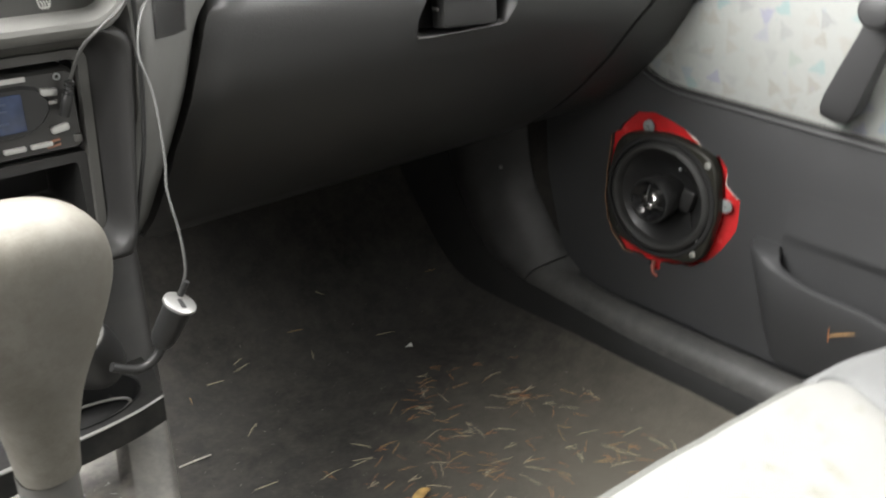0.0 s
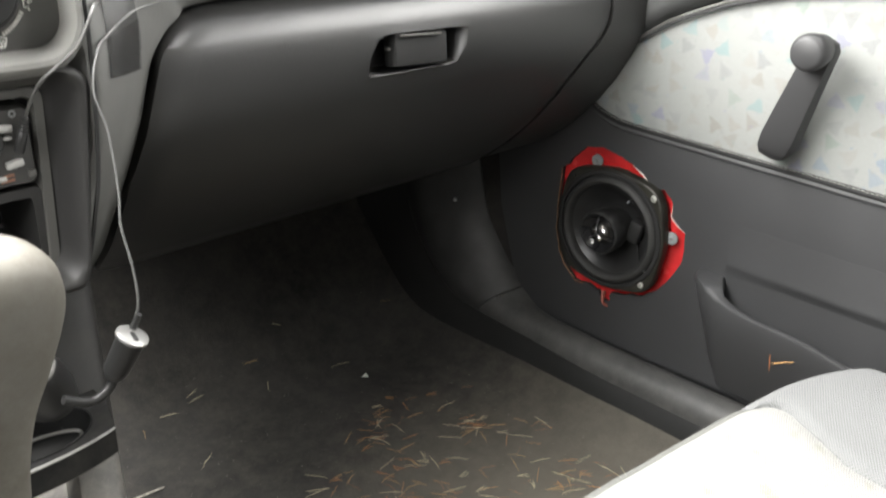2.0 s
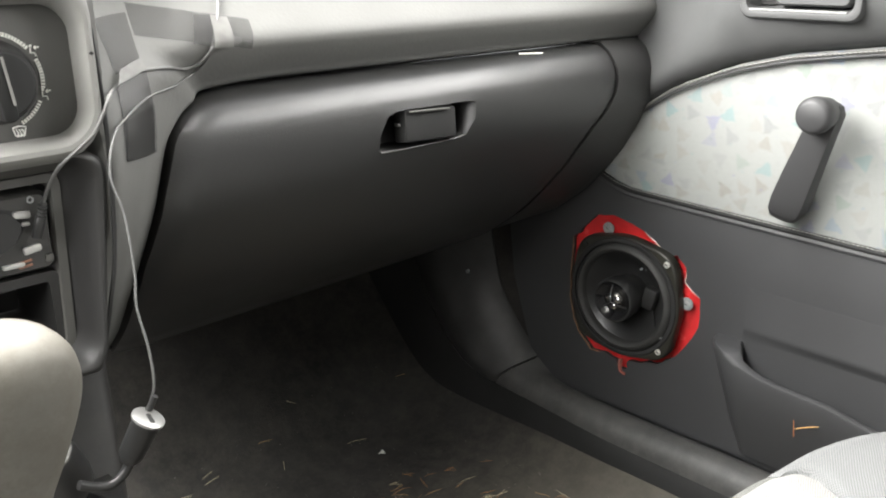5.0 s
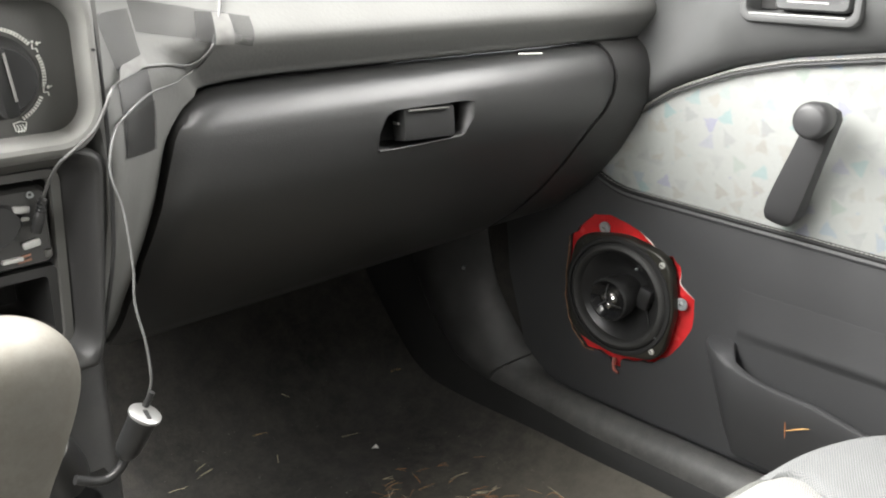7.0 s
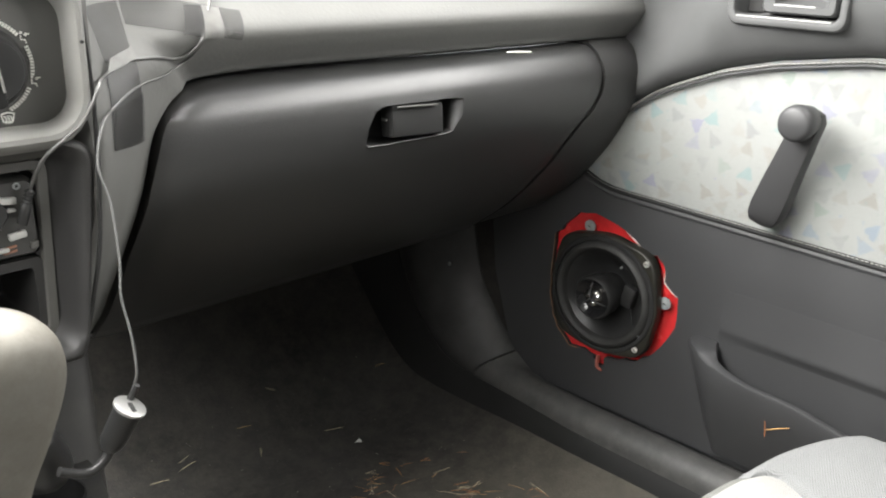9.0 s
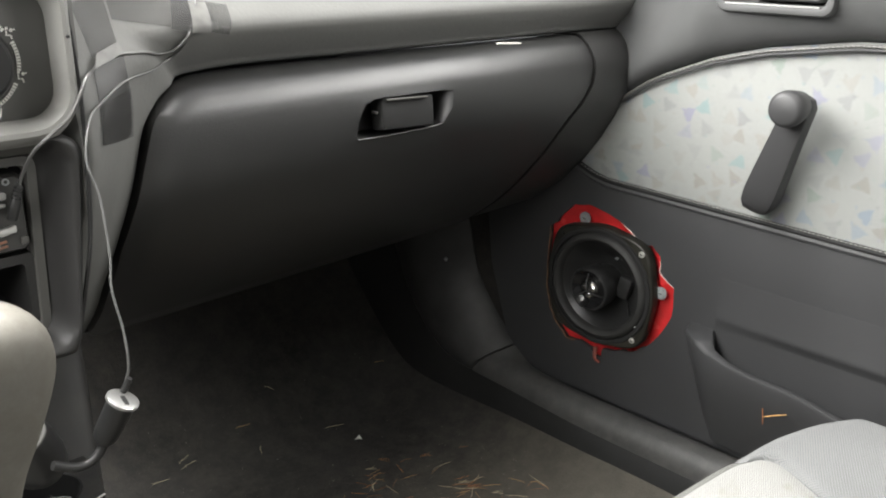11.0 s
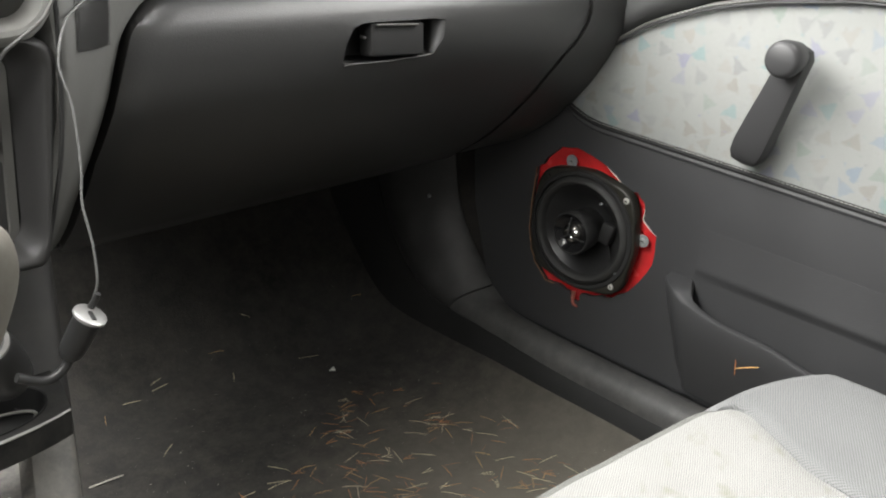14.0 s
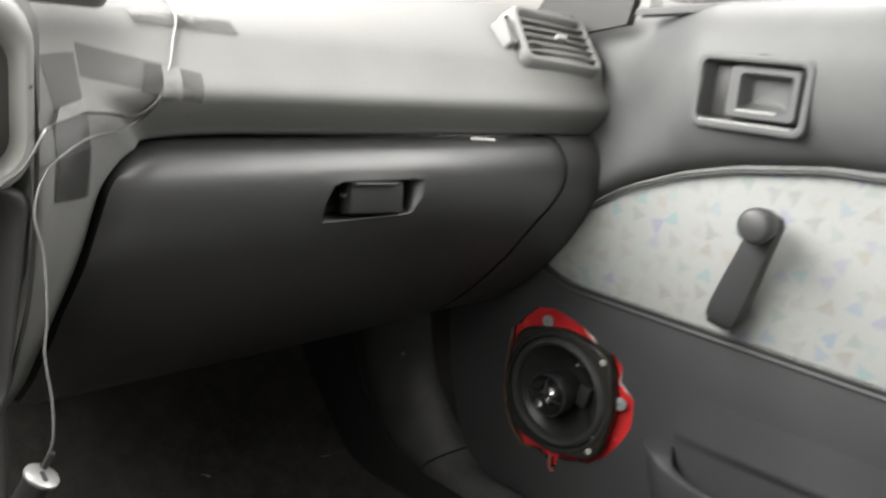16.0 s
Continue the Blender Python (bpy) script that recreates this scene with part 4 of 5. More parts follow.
# shallow cup, its depth shade put into the colour
part("cup_ring", grid([cup_row(1.03, 0.300), cup_row(1.015, 0.3018), cup_row(0.985, 0.3016), cup_row(0.97, 0.298), cup_row(0.96, 0.2825), cup_row(0.02, 0.2825)], closed=True), PIT_SHADE, tray, "shallow cup ring in near-black, for the shade of a deep hole")
part("cup_arm", tube([(HOLE[0] + 0.034 * math.cos(a), HOLE[1] + 0.005 + 0.0125 * math.sin(a), 0.286) for a in spread(-1.2, 3.2, 22)], 0.0011, 8, 2), STACK, tray, "curved arm inside the cup ring")
part("bright_edge", tube([(x, tray_front(x) - 0.0006, 0.3002) for x in spread(0.04, 0.2125, 24)], lambda t: 0.0013 - 0.0006 * t ** 4, 6, 0), BEZEL, tray, "bright worn front edge")

# ---------------------------------------------------------------- gear lever
lever = thing("gear_lever", (0.114, 0.40, 0.20), "worn beige gear lever with a broad rounded grip", "gear lever")


def lever_row(z, cx, cy, wx, wy, k=28, power=2.6):
    row = []
    for i in range(k):
        a = 2 * math.pi * i / k
        c, s = math.cos(a), math.sin(a)
        row.append((cx + wx * math.copysign(abs(c) ** (2 / power), c), cy + wy * math.copysign(abs(s) ** (2 / power), s), z))
    return row


GRIP = ((0.19, 0.013, 0.0150), (0.3123, 0.0132, 0.0155), (0.3548, 0.0147, 0.0170), (0.3767, 0.0175, 0.0190), (0.3972, 0.0226, 0.0220), (0.4192, 0.0322, 0.026), (0.4411, 0.0408, 0.0288), (0.4562, 0.0432, 0.0295), (0.4685, 0.0408, 0.0281), (0.4774, 0.0340, 0.024), (0.4836, 0.0235, 0.0164), (0.4866, 0.0113, 0.0082), (0.4874, 0.0007, 0.0007))
curve = [p for p in smooth_path([(wx, wy, z) for z, wx, wy in GRIP], 6) if p.z > 0.3465]
rows = [lever_row(p.z, 0.1147 + 0.002 * (p.z - 0.31) / 0.17, 0.4003 - 0.03 * (p.z - 0.4), max(p.x, 0.0006), max(p.y, 0.0006), 36) for p in curve]
part("grip", grid(rows, closed=True), KNOB, lever, "beige grip with worn grimy sides")
part("shaft", grid([lever_row(z, 0.1147, 0.4043, 0.0138, 0.0158, 24, 2.3) for z in (0.19, 0.25, 0.30, 0.3470)], closed=True), STACK, lever, "plain grey shaft")

# ---------------------------------------------------------------- charger on a curved stalk
charger = thing("car_charger", (0.17, 0.47, 0.33), "black car charger on a curved stalk with a silver socket face", "car charger")
CAP, AXIS = Vector((0.2155, 0.452, 0.3825)), Vector((0.36, -0.30, 0.88)).normalized()
part("barrel", lathe([(0.0, -0.031), (0.0050, -0.031), (0.0068, -0.028), (0.0077, -0.024), (0.0084, -0.004), (0.0092, 0.0), (0.0085, 0.0005)], CAP, AXIS, 24), BLACK, charger)
cap = part("socket_face", lathe([(0.0, 0.0015), (0.0085, 0.0015), (0.0099, 0.0008), (0.0099, -0.0008)], CAP, AXIS, 28), material("brushed_silver_face", (0.33, 0.33, 0.32), 0.35, metal=0.6, vary=0.1), charger, "silver socket face")
part("socket_slot", box(CAP + Vector((-0.0005, -0.0020, -0.0008)) + AXIS * 0.0012, (0.0026, 0.0075, 0.0026), 0, (18, 22, 0)), BLACK, cap)
foot = CAP - AXIS * 0.029
part("stalk", tube([foot, foot + Vector((-0.003, 0.0, -0.007)), foot + Vector((-0.010, 0.001, -0.0125)), foot + Vector((-0.018, 0.002, -0.0125)), foot + Vector((-0.030, 0.003, -0.006))], 0.0029, 10), BLACK, charger)
PLUG, PLUG_AXIS = (0.172, 0.492, 0.352), (-0.35, -0.30, 0.88)
part("plug_body", lathe([(0.0, 0.014), (0.012, 0.014), (0.0150, 0.012), (0.0165, 0.004), (0.0175, -0.012), (0.0165, -0.022), (0.013, -0.028), (0.0, -0.029)], PLUG, PLUG_AXIS, 28), BLACK, charger)
part("plug_rim", lathe([(0.0122, 0.0146), (0.0146, 0.0134), (0.0150, 0.0122)], PLUG, PLUG_AXIS, 28), STACK, charger, "paler rim")

# ---------------------------------------------------------------- door
door = thing("door_1", (0.90, 0.2, 0.07), "passenger door lined in grey plastic and pastel cloth", "door", kind="structure")
FT_Y = (-0.5, 0.0, 0.15, 0.30, 0.388, 0.446, 0.51, 0.543, 0.58, 0.64)
FT_Z = (0.50, 0.545, 0.552, 0.548, 0.535, 0.520, 0.494, 0.472, 0.445, 0.40)


def cloth_top(y):
    return interp(y, FT_Y, FT_Z)


def door_top(y):
    return 0.715 - 0.095 * max(0.0, y - 0.244)


def seam_z(y):
    return 0.3635 + (y - 0.43) * 0.035 + (0.016 * max(0.0, (y - 0.55) / 0.06) ** 2)


# lower panel with the rough cut-out for the loudspeaker
CUT = [(0.584, 0.337), (0.606, 0.331), (0.622, 0.318), (0.630, 0.304), (0.639, 0.297), (0.6415, 0.260), (0.6405, 0.215), (0.634, 0.186), (0.622, 0.166), (0.604, 0.152), (0.585, 0.153), (0.568, 0.150), (0.562, 0.140), (0.552, 0.139), (0.550, 0.152), (0.530, 0.158), (0.507, 0.165), (0.482, 0.184), (0.459, 0.227), (0.461, 0.262), (0.481, 0.277), (0.481, 0.295), (0.494, 0.305), (0.511, 0.307), (0.531, 0.321), (0.556, 0.330)]
rng = random.Random(4)
cut = []
for (y0, z0), (y1, z1) in zip(CUT, CUT[1:] + CUT[:1]):
    for k in range(3):
        cut.append((y0 + (y1 - y0) * k / 3 + rng.uniform(-0.0012, 0.0012), z0 + (z1 - z0) * k / 3 + rng.uniform(-0.0012, 0.0012)))
rim_pts = [(y, seam_z(y)) for y in spread(-0.5, 0.70, 40)] + [(0.752, 0.33), (0.738, 0.22), (0.705, 0.12), (0.678, 0.085), (0.4, 0.085), (0.0, 0.085), (-0.5, 0.085)]
bm = bmesh.new()
edges = []
for pts in (rim_pts, cut):
    v = [bm.verts.new((DOOR_X, y, z)) for y, z in pts]
    edges += [bm.edges.new((v[i], v[(i + 1) % len(v)])) for i in range(len(v))]
bmesh.ops.triangle_fill(bm, edges=edges, use_beauty=True)
ext = bmesh.ops.extrude_face_region(bm, geom=bm.faces[:])
bmesh.ops.translate(bm, verts=[v for v in ext["geom"] if isinstance(v, bmesh.types.BMVert)], vec=(0.005, 0, 0))
part("lower_panel", bm, PANEL, door, "dark grey grained lower panel, cut open round the loudspeaker", smooth=False)
# painted steel of the door behind the cut-out, dished round the loudspeaker
rows = []
for i in range(9):
    r = 0.062 + 0.012 * i
    rows.append([(DOOR_X + 0.0075 + 0.004 * math.sin(i * 0.9) + 0.002 * noise.noise(Vector((a * 2, r * 30, 0))), 0.55 + r * math.cos(a), 0.238 + r * math.sin(a)) for a in (2 * math.pi * k / 60 for k in range(60))])
part("steel_skin", grid(rows, closed=True), RED, door, "red painted steel showing in the cut-out")
chips = [tube([(DOOR_X - 0.0002, y, z) for y, z in cut[a:b]], lambda t: 0.0008 * math.sin(math.pi * min(max(t, 0.05), 0.95)), 5, 2) for a, b in ((57, 63), (69, 74), (24, 29), (12, 15))]
tagged(part("torn_edge", join(*chips), BARE, door, "pale torn edge of the cut-out"), kind="stuff")
part("torn_flap", tube([(DOOR_X + 0.001, 0.561, 0.152), (DOOR_X - 0.003, 0.559, 0.144), (DOOR_X - 0.005, 0.556, 0.1385), (DOOR_X - 0.006, 0.549, 0.1370)], lambda t: 0.0030 - 0.0014 * t, 6, 4), FLAP, door, "curled torn flap of reddish board")
part("cut_lip", tube([(DOOR_X - 0.001, y, z) for y, z in cut[12:30]], 0.0010, 5, 0), CORE, door, "brown torn board edge")

# cloth insert and its piping
rows = [[(DOOR_X + 0.006 - 0.006 * math.sin(math.pi * v), y, seam_z(y) - 0.004 + (cloth_top(y) + 0.010 - seam_z(y)) * v) for v in spread(0, 1, 12)] for y in spread(-0.5, 0.66, 60)]
part("cloth_insert", thick(rows, (0.012, 0, 0)), CLOTH, door, "off-white cloth printed with pastel triangles")
part("seam_piping", tube([(DOOR_X - 0.0005, y, seam_z(y) + 0.003) for y in spread(-0.5, 0.64, 60)], 0.0036, 8, 0), RUBBER, door, "black piping")
part("seam_roll", tube([(DOOR_X + 0.001, y, seam_z(y) - 0.003) for y in spread(-0.5, 0.64, 60)], 0.004, 8, 0), PANEL, door)
part("upper_piping", tube([(DOOR_X - 0.003, y, cloth_top(y) + 0.0032) for y in spread(-0.5, 0.63, 60)], 0.0016, 8, 0), STACK, door)
part("upper_welt", tube([(DOOR_X - 0.0015, y, cloth_top(y) - 0.0005) for y in spread(-0.5, 0.63, 60)], 0.0017, 8, 0), PANEL, door)
stitches = []
for i in range(190):
    y = 0.62 - i * 0.0046
    stitches.append(box((DOOR_X - 0.0030, y, seam_z(y) + 0.0058), (0.0010, 0.0028, 0.0006), 0))
    if y < 0.5:
        stitches.append(box((DOOR_X - 0.0052, y, cloth_top(y) + 0.0034), (0.0008, 0.0028, 0.0006), 0))
tagged(part("stitching", join(*stitches), STITCH, door, "pale grey stitches along the cloth"), kind="stuff")

# upper trim that swells over the cloth, with a flat for the pull handle
UP = ((0.004, 0.010), (0.010, -0.006), (0.022, -0.018), (0.045, -0.028), (0.075, -0.032), (0.105, -0.030), (0.135, -0.018), (0.155, 0.004), (0.16, 0.03))
rows = []
up_line = smooth_path([(dx, 0, dz) for dz, dx in UP], 4)
for y in spread(-0.5, 0.70, 161):
    base = cloth_top(y) + 0.002
    grow = (door_top(y) - base) / 0.155
    recess = max(0.0, min(1.0, (y - 0.425) / 0.125))
    recess = recess * recess * (3 - 2 * recess)
    row = []
    for p in up_line:
        z = base + p.z * grow
        swell = min(1.0, max(0.0, p.z / 0.075))
        swell = swell * swell * (3 - 2 * swell)
        dent = 0.022 if 0.322 < y < 0.421 and 0.584 < z < 0.643 else 0.0
        row.append((DOOR_X + p.x + dent + 0.050 * recess * swell, y, z))
    rows.append(row)
part("upper_trim", thick(rows, (0.03, 0, 0)), LINER, door, "grey grained upper door trim")
part("window_ledge", thick([[(0.884 + dx, y, door_top(y) - 0.001 + dz) for dx, dz in ((-0.001, -0.002), (0.0, 0.0015), (0.004, 0.0025), (0.010, 0.002), (0.014, -0.003))] for y in spread(-0.5, 0.53, 20)], (0, 0, -0.004)), CHEEK, door, "dark rubber strip along the window")

corner = bmesh.new()
corner.faces.new([corner.verts.new((0.893, y, z)) for y, z in ((0.545, 0.672), (0.541, 0.690), (0.537, 0.715), (0.530, 0.78), (0.537, 0.80), (0.600, 0.80), (0.652, 0.709), (0.690, 0.648), (0.640, 0.650))])
ext = bmesh.ops.extrude_face_region(corner, geom=corner.faces[:])
bmesh.ops.translate(corner, verts=[v for v in ext["geom"] if isinstance(v, bmesh.types.BMVert)], vec=(0.014, 0, 0))
part("mirror_corner", corner, CHEEK, door, "dark corner plate of the door mirror", smooth=False)
frame_line = [(0.904, 0.520, 0.80), (0.904, 0.5185, 0.745), (0.904, 0.516, 0.718), (0.904, 0.509, 0.707), (0.904, 0.495, 0.7015), (0.904, 0.47, 0.701), (0.904, 0.42, 0.7055), (0.904, 0.25, 0.7210)]
window_frame = part("window_frame", thick([[(0.899, 0.534, z), (0.897, 0.530, z), (0.897, 0.522, z), (0.900, 0.5195, z)] for z in spread(0.690, 0.80, 6)], (0.02, 0, 0)), BEZEL, door, "pale grey upright of the window frame")
part("window_seal", tube(frame_line, 0.0028, 8, 6), STACK, window_frame, "rubber seal round the pane")


def side_ring(levels):
    """A frame from (outline, x) levels on the door."""
    return grid([[(x, y, z) for y, z in pts] for pts, x in levels], closed=True)


pull = part("pull_bezel", side_ring([(outline(0.314, 0.431, 0.576, 0.650, 0.012), 0.866), (outline(0.314, 0.431, 0.576, 0.650, 0.012), 0.8490), (outline(0.3155, 0.4295, 0.5775, 0.6485, 0.011), 0.8462), (outline(0.318, 0.427, 0.580, 0.646, 0.010), 0.8454), (outline(0.3210, 0.424, 0.5835, 0.643, 0.008), 0.8462), (outline(0.3228, 0.4222, 0.5855, 0.6412, 0.006), 0.8495), (outline(0.3235, 0.4215, 0.5865, 0.6405, 0.005), 0.8700), (outline(0.371, 0.372, 0.612, 0.613, 0.0004), 0.8702)]), LINER, door, "grey bezel of the inner door handle")
part("pull_lever", side_ring([(outline(0.3250, 0.3965, 0.5885, 0.6385, 0.006), 0.868), (outline(0.3252, 0.3962, 0.5888, 0.6382, 0.006), 0.8500), (outline(0.3272, 0.3942, 0.5908, 0.6362, 0.005), 0.8474), (outline(0.3320, 0.3840, 0.5965, 0.6325, 0.004), 0.8474), (outline(0.3335, 0.3825, 0.5980, 0.6310, 0.004), 0.8495), (outline(0.3370, 0.3805, 0.6000, 0.6295, 0.004), 0.8600), (outline(0.3450, 0.3760, 0.6040, 0.6270, 0.003), 0.8650), (outline(0.364, 0.366, 0.613, 0.614, 0.0004), 0.8655)]), LINER, pull, "grey pull lever with a hollow")
# highlights on the handle's lower edges, put on as silver strips
part("lever_edge", tube([(0.8476, y, 0.5968) for y in spread(0.345, 0.384, 5)], 0.0010, 6, 0), SILVER, pull, "silver strip for the highlight on the edge")
part("bezel_edge", tube([(0.8462, y, 0.5846) for y in spread(0.328, 0.420, 6)], 0.0008, 6, 0), SILVER, pull, "silver strip for the highlight on the edge")
part("lock_recess", box((0.8665, 0.4090, 0.613), (0.004, 0.0235, 0.050), 0.001), CHEEK, pull, "dark recess beside the lever")

# map pocket
PK_Y = (0.437, 0.434, 0.426, 0.414, 0.403, 0.393, 0.379, 0.358, 0.333, 0.300, 0.279, 0.260, 0.239, 0.198, 0.10, -0.45)
PK_X = (0.882, 0.868, 0.855, 0.847, 0.8435, 0.842, 0.841, 0.840, 0.840, 0.840, 0.840, 0.841, 0.842, 0.843, 0.845, 0.85)
PK_Z = (0.2285, 0.228, 0.227, 0.225, 0.221, 0.2165, 0.2120, 0.2080, 0.2055, 0.2035, 0.1995, 0.1948, 0.191, 0.188, 0.186, 0.186)
path_pk = smooth_path(list(zip(PK_X, PK_Y, PK_Z)), 4)
rows = []
for p in path_pk:
    lean = interp(p.y, (0.385, 0.444), (0.0, 1.0))
    ox, oy = min(0.010, 0.884 - p.x), -interp(p.y, (0.36, 0.40, 0.425, 0.444), (0.004, 0.012, 0.030, 0.034))
    rows.append([(min(p.x + 0.030, 0.884), p.y - 0.045 * lean, 0.095), (min(p.x + 0.016, 0.883), p.y - 0.032 * lean, 0.13), (min(p.x + 0.005, 0.883), p.y - 0.010 * lean, p.z - 0.035), (p.x, p.y, p.z - 0.005), (p.x + 0.08 * ox, p.y + 0.08 * oy, p.z - 0.001), (p.x + 0.3 * ox, p.y + 0.3 * oy, p.z), (p.x + 0.7 * ox, p.y + 0.7 * oy, p.z), (p.x + 0.92 * ox, p.y + 0.92 * oy, p.z - 0.001), (p.x + ox, p.y + oy, p.z - 0.005), (p.x + ox * 1.1, p.y + oy * 1.05, p.z - 0.035)])
part("map_pocket", grid(rows), PANEL, door, "dark grey open map pocket")
part("pocket_back", thick([[(DOOR_X - 0.0002 - dx * min(1.0, (0.405 - y) / 0.05), y, z - 0.02 * max(0.0, 0.40 - y)) for dx, z in ((0.0, 0.290), (0.0014, 0.262), (0.0030, 0.2465), (0.0034, 0.2435), (0.0030, 0.2410), (0.0016, 0.2375), (0.0, 0.2345), (-0.0005, 0.2275))] for y in spread(0.405, -0.45, 20)], (0.004, 0, 0)), PANEL, door)

# ---------------------------------------------------------------- loudspeaker
spk = thing("loudspeaker", (0.875, 0.55, 0.158), "black coaxial loudspeaker bolted into the cut-open door", "loudspeaker")
SC = Vector((0.871, 0.556, 0.2405))
SQ = lambda a: 1.0 + 0.125 * abs(math.sin(2 * a)) ** 5
plate = lathe([(0.0765, 0.010), (0.0768, -0.0015), (0.0757, -0.0034), (0.0745, -0.0038)], SC, (1, 0, 0), 72, SQ)
part("basket", join(plate, grid([[SC + Vector((-0.0038, r * math.cos(a), r * math.sin(a))) for r, a in ((0.0745 * (SQ(t) if k else 1) * (1 if k else 0.935), t) for t in (2 * math.pi * i / 72 for i in range(72)))] for k in (1, 0)], closed=True)), RIM, spk, "black pressed rim with screw corners")
part("clamp_ring", lathe([(0.0745, -0.0036), (0.0738, -0.0058), (0.0712, -0.0066), (0.0690, -0.0058), (0.0682, 0.0)], SC, (1, 0, 0), 72), RUBBER, spk, "raised ring over the edge of the surround")
part("surround", lathe([(0.0684, -0.0010), (0.0672, -0.0052), (0.0645, -0.0084), (0.0615, -0.0095), (0.0585, -0.0080), (0.0565, -0.0040), (0.0555, 0.0012)], SC, (1, 0, 0), 72), ROLL, spk, "matt rubber roll surround")
part("cone", lathe([(0.0558, 0.0006), (0.0535, 0.0022), (0.046, 0.0105), (0.036, 0.0185), (0.026, 0.0245), (0.0, 0.0265)], SC, (1, 0, 0), 72), CONE, spk, "dark glossy cone")
TW = SC + Vector((0.0, 0.003, -0.001))
part("tweeter_post", lathe([(0.0215, 0.027), (0.0225, 0.012), (0.0260, 0.004), (0.0272, -0.010), (0.0270, -0.0165), (0.0258, -0.0190), (0.0240, -0.0195)], TW, (1, 0, 0), 48), BLACK, spk, "black tweeter housing standing out of the cone")
twt = part("tweeter", lathe([(0.0242, -0.0194), (0.0228, -0.0180), (0.0185, -0.0135), (0.0150, -0.0115), (0.0135, -0.0118)], TW, (1, 0, 0), 48), GLOSS, spk, "glossy black tweeter horn")
part("dome", lathe([(0.0136, -0.0116), (0.0128, -0.0150), (0.0100, -0.0185), (0.0060, -0.0205), (0.0, -0.0212)], TW, (1, 0, 0), 32), DOME, twt, "dark metallic dome")
for a in (80, 200, 320):
    tip, root = [TW + Vector((h, r * math.cos(radians(a)), r * math.sin(radians(a)))) for r, h in ((0.0, -0.0232), (0.0190, -0.0150))]
    part("bridge", tube([tip, tip.lerp(root, 0.5) + Vector((-0.0016, 0, 0)), root], 0.0009, 6, 4), BLACK, twt)
for a in (35, 155, 265):
    c = TW + Vector((-0.0200, 0.0062 * math.cos(radians(a)), 0.0062 * math.sin(radians(a))))
    part("petal", lathe([(0.0, -0.0020), (0.0026, -0.0016), (0.0040, 0.0), (0.0036, 0.003)], c, (1, 0, 0), 14, lambda t: 1.0 + 0.35 * abs(math.cos(t))), CHROME, twt, "bright metal petal of the phase plug")
part("tweeter_arm", box(SC + Vector((0.012, -0.030, 0.003)), (0.014, 0.018, 0.028), 0.004, (14, 0, 0)), BLACK, spk, "square bracket beside the tweeter")
part("lead_wire", tube([SC + Vector((0.010, -0.034, -0.012)), SC + Vector((0.004, -0.041, -0.020)), SC + Vector((0.006, -0.043, -0.034)), SC + Vector((0.004, -0.045, -0.046)), SC + Vector((0.0, -0.042, -0.052))], 0.0009, 6), RUBBER, spk)
for y, z in ((-0.012, 0.034), (-0.020, 0.036)):
    part("rivet", lathe([(0.0, -0.0012), (0.0016, -0.0008), (0.0018, 0.002)], SC + Vector((0.0155, y, z)), (1, 0, 0), 10), STEEL, spk)
part("terminal_tab", box(SC + Vector((-0.0045, -0.058, -0.036)), (0.002, 0.006, 0.002), 0.0004, (20, 0, 0)), STEEL, spk)


def screw(x, y, z, r, washer=0.0):
    bm = lathe([(0.0, -0.0014), (r * 0.55, -0.0014), (r * 0.9, -0.0011), (r, -0.0003), (r, 0.001)], (x, y, z), (1, 0, 0), 18)
    if washer:
        bm = join(bm, lathe([(r, -0.0004), (washer, -0.0002), (washer, 0.0016)], (x, y, z), (1, 0, 0), 22))
    return bm


for y, z in ((0.4985, 0.2965), (0.5015, 0.1855)):
    s = part("screw", screw(0.8672, y, z, 0.0039), ZINC, spk, "bright zinc screw")
    part("screw_slot", box((0.8656, y, z), (0.0006, 0.0034, 0.0012), 0, (30, 0, 0)), BLACK, s)
for y, z in ((0.6120, 0.2965), (0.6120, 0.1855)):
    part("screw", screw(0.8672, y, z, 0.0026), BLACK, spk, "small dark screw")
for y, z in ((0.590, 0.3175), (0.4768, 0.2505)):
    s = tagged(part("washer_screw", screw(0.8805, y, z, 0.0036, 0.0076), STEEL, door, "dull zinc screw with a wide washer"))
    part("screw_slot", box((0.8790, y, z), (0.0008, 0.0036, 0.001), 0, (15, 0, 0)), BLACK, s)

# ---------------------------------------------------------------- window winder
crank = thing("window_winder", (0.872, 0.345, 0.398), "black plastic window winder with a round knob", "window winder")
rows = []
for t, w, x, d in ((-0.20, 0.006, 0.862, 0.004), (-0.17, 0.0130, 0.860, 0.007), (-0.08, 0.0172, 0.858, 0.009), (0.05, 0.0182, 0.856, 0.0095), (0.3, 0.0172, 0.853, 0.009), (0.6, 0.0155, 0.850, 0.0085), (0.9, 0.0142, 0.8475, 0.008), (1.05, 0.0135, 0.847, 0.007), (1.13, 0.009, 0.847, 0.005), (1.155, 0.003, 0.847, 0.003)):
    cy, cz = 0.3630 - 0.0300 * t, 0.398 + 0.093 * t
    rows.append([(x - d * s, cy + w * c * 0.983, cz + w * c * 0.18) for c, s in ((1, -1), (1, 0.4), (0.9, 0.85), (0.6, 1.0), (0, 1.04), (-0.6, 1.0), (-0.9, 0.85), (-1, 0.4), (-1, -1))])
part("arm", grid(rows, closed=True), CRANK, crank, "dark grey tapered arm")
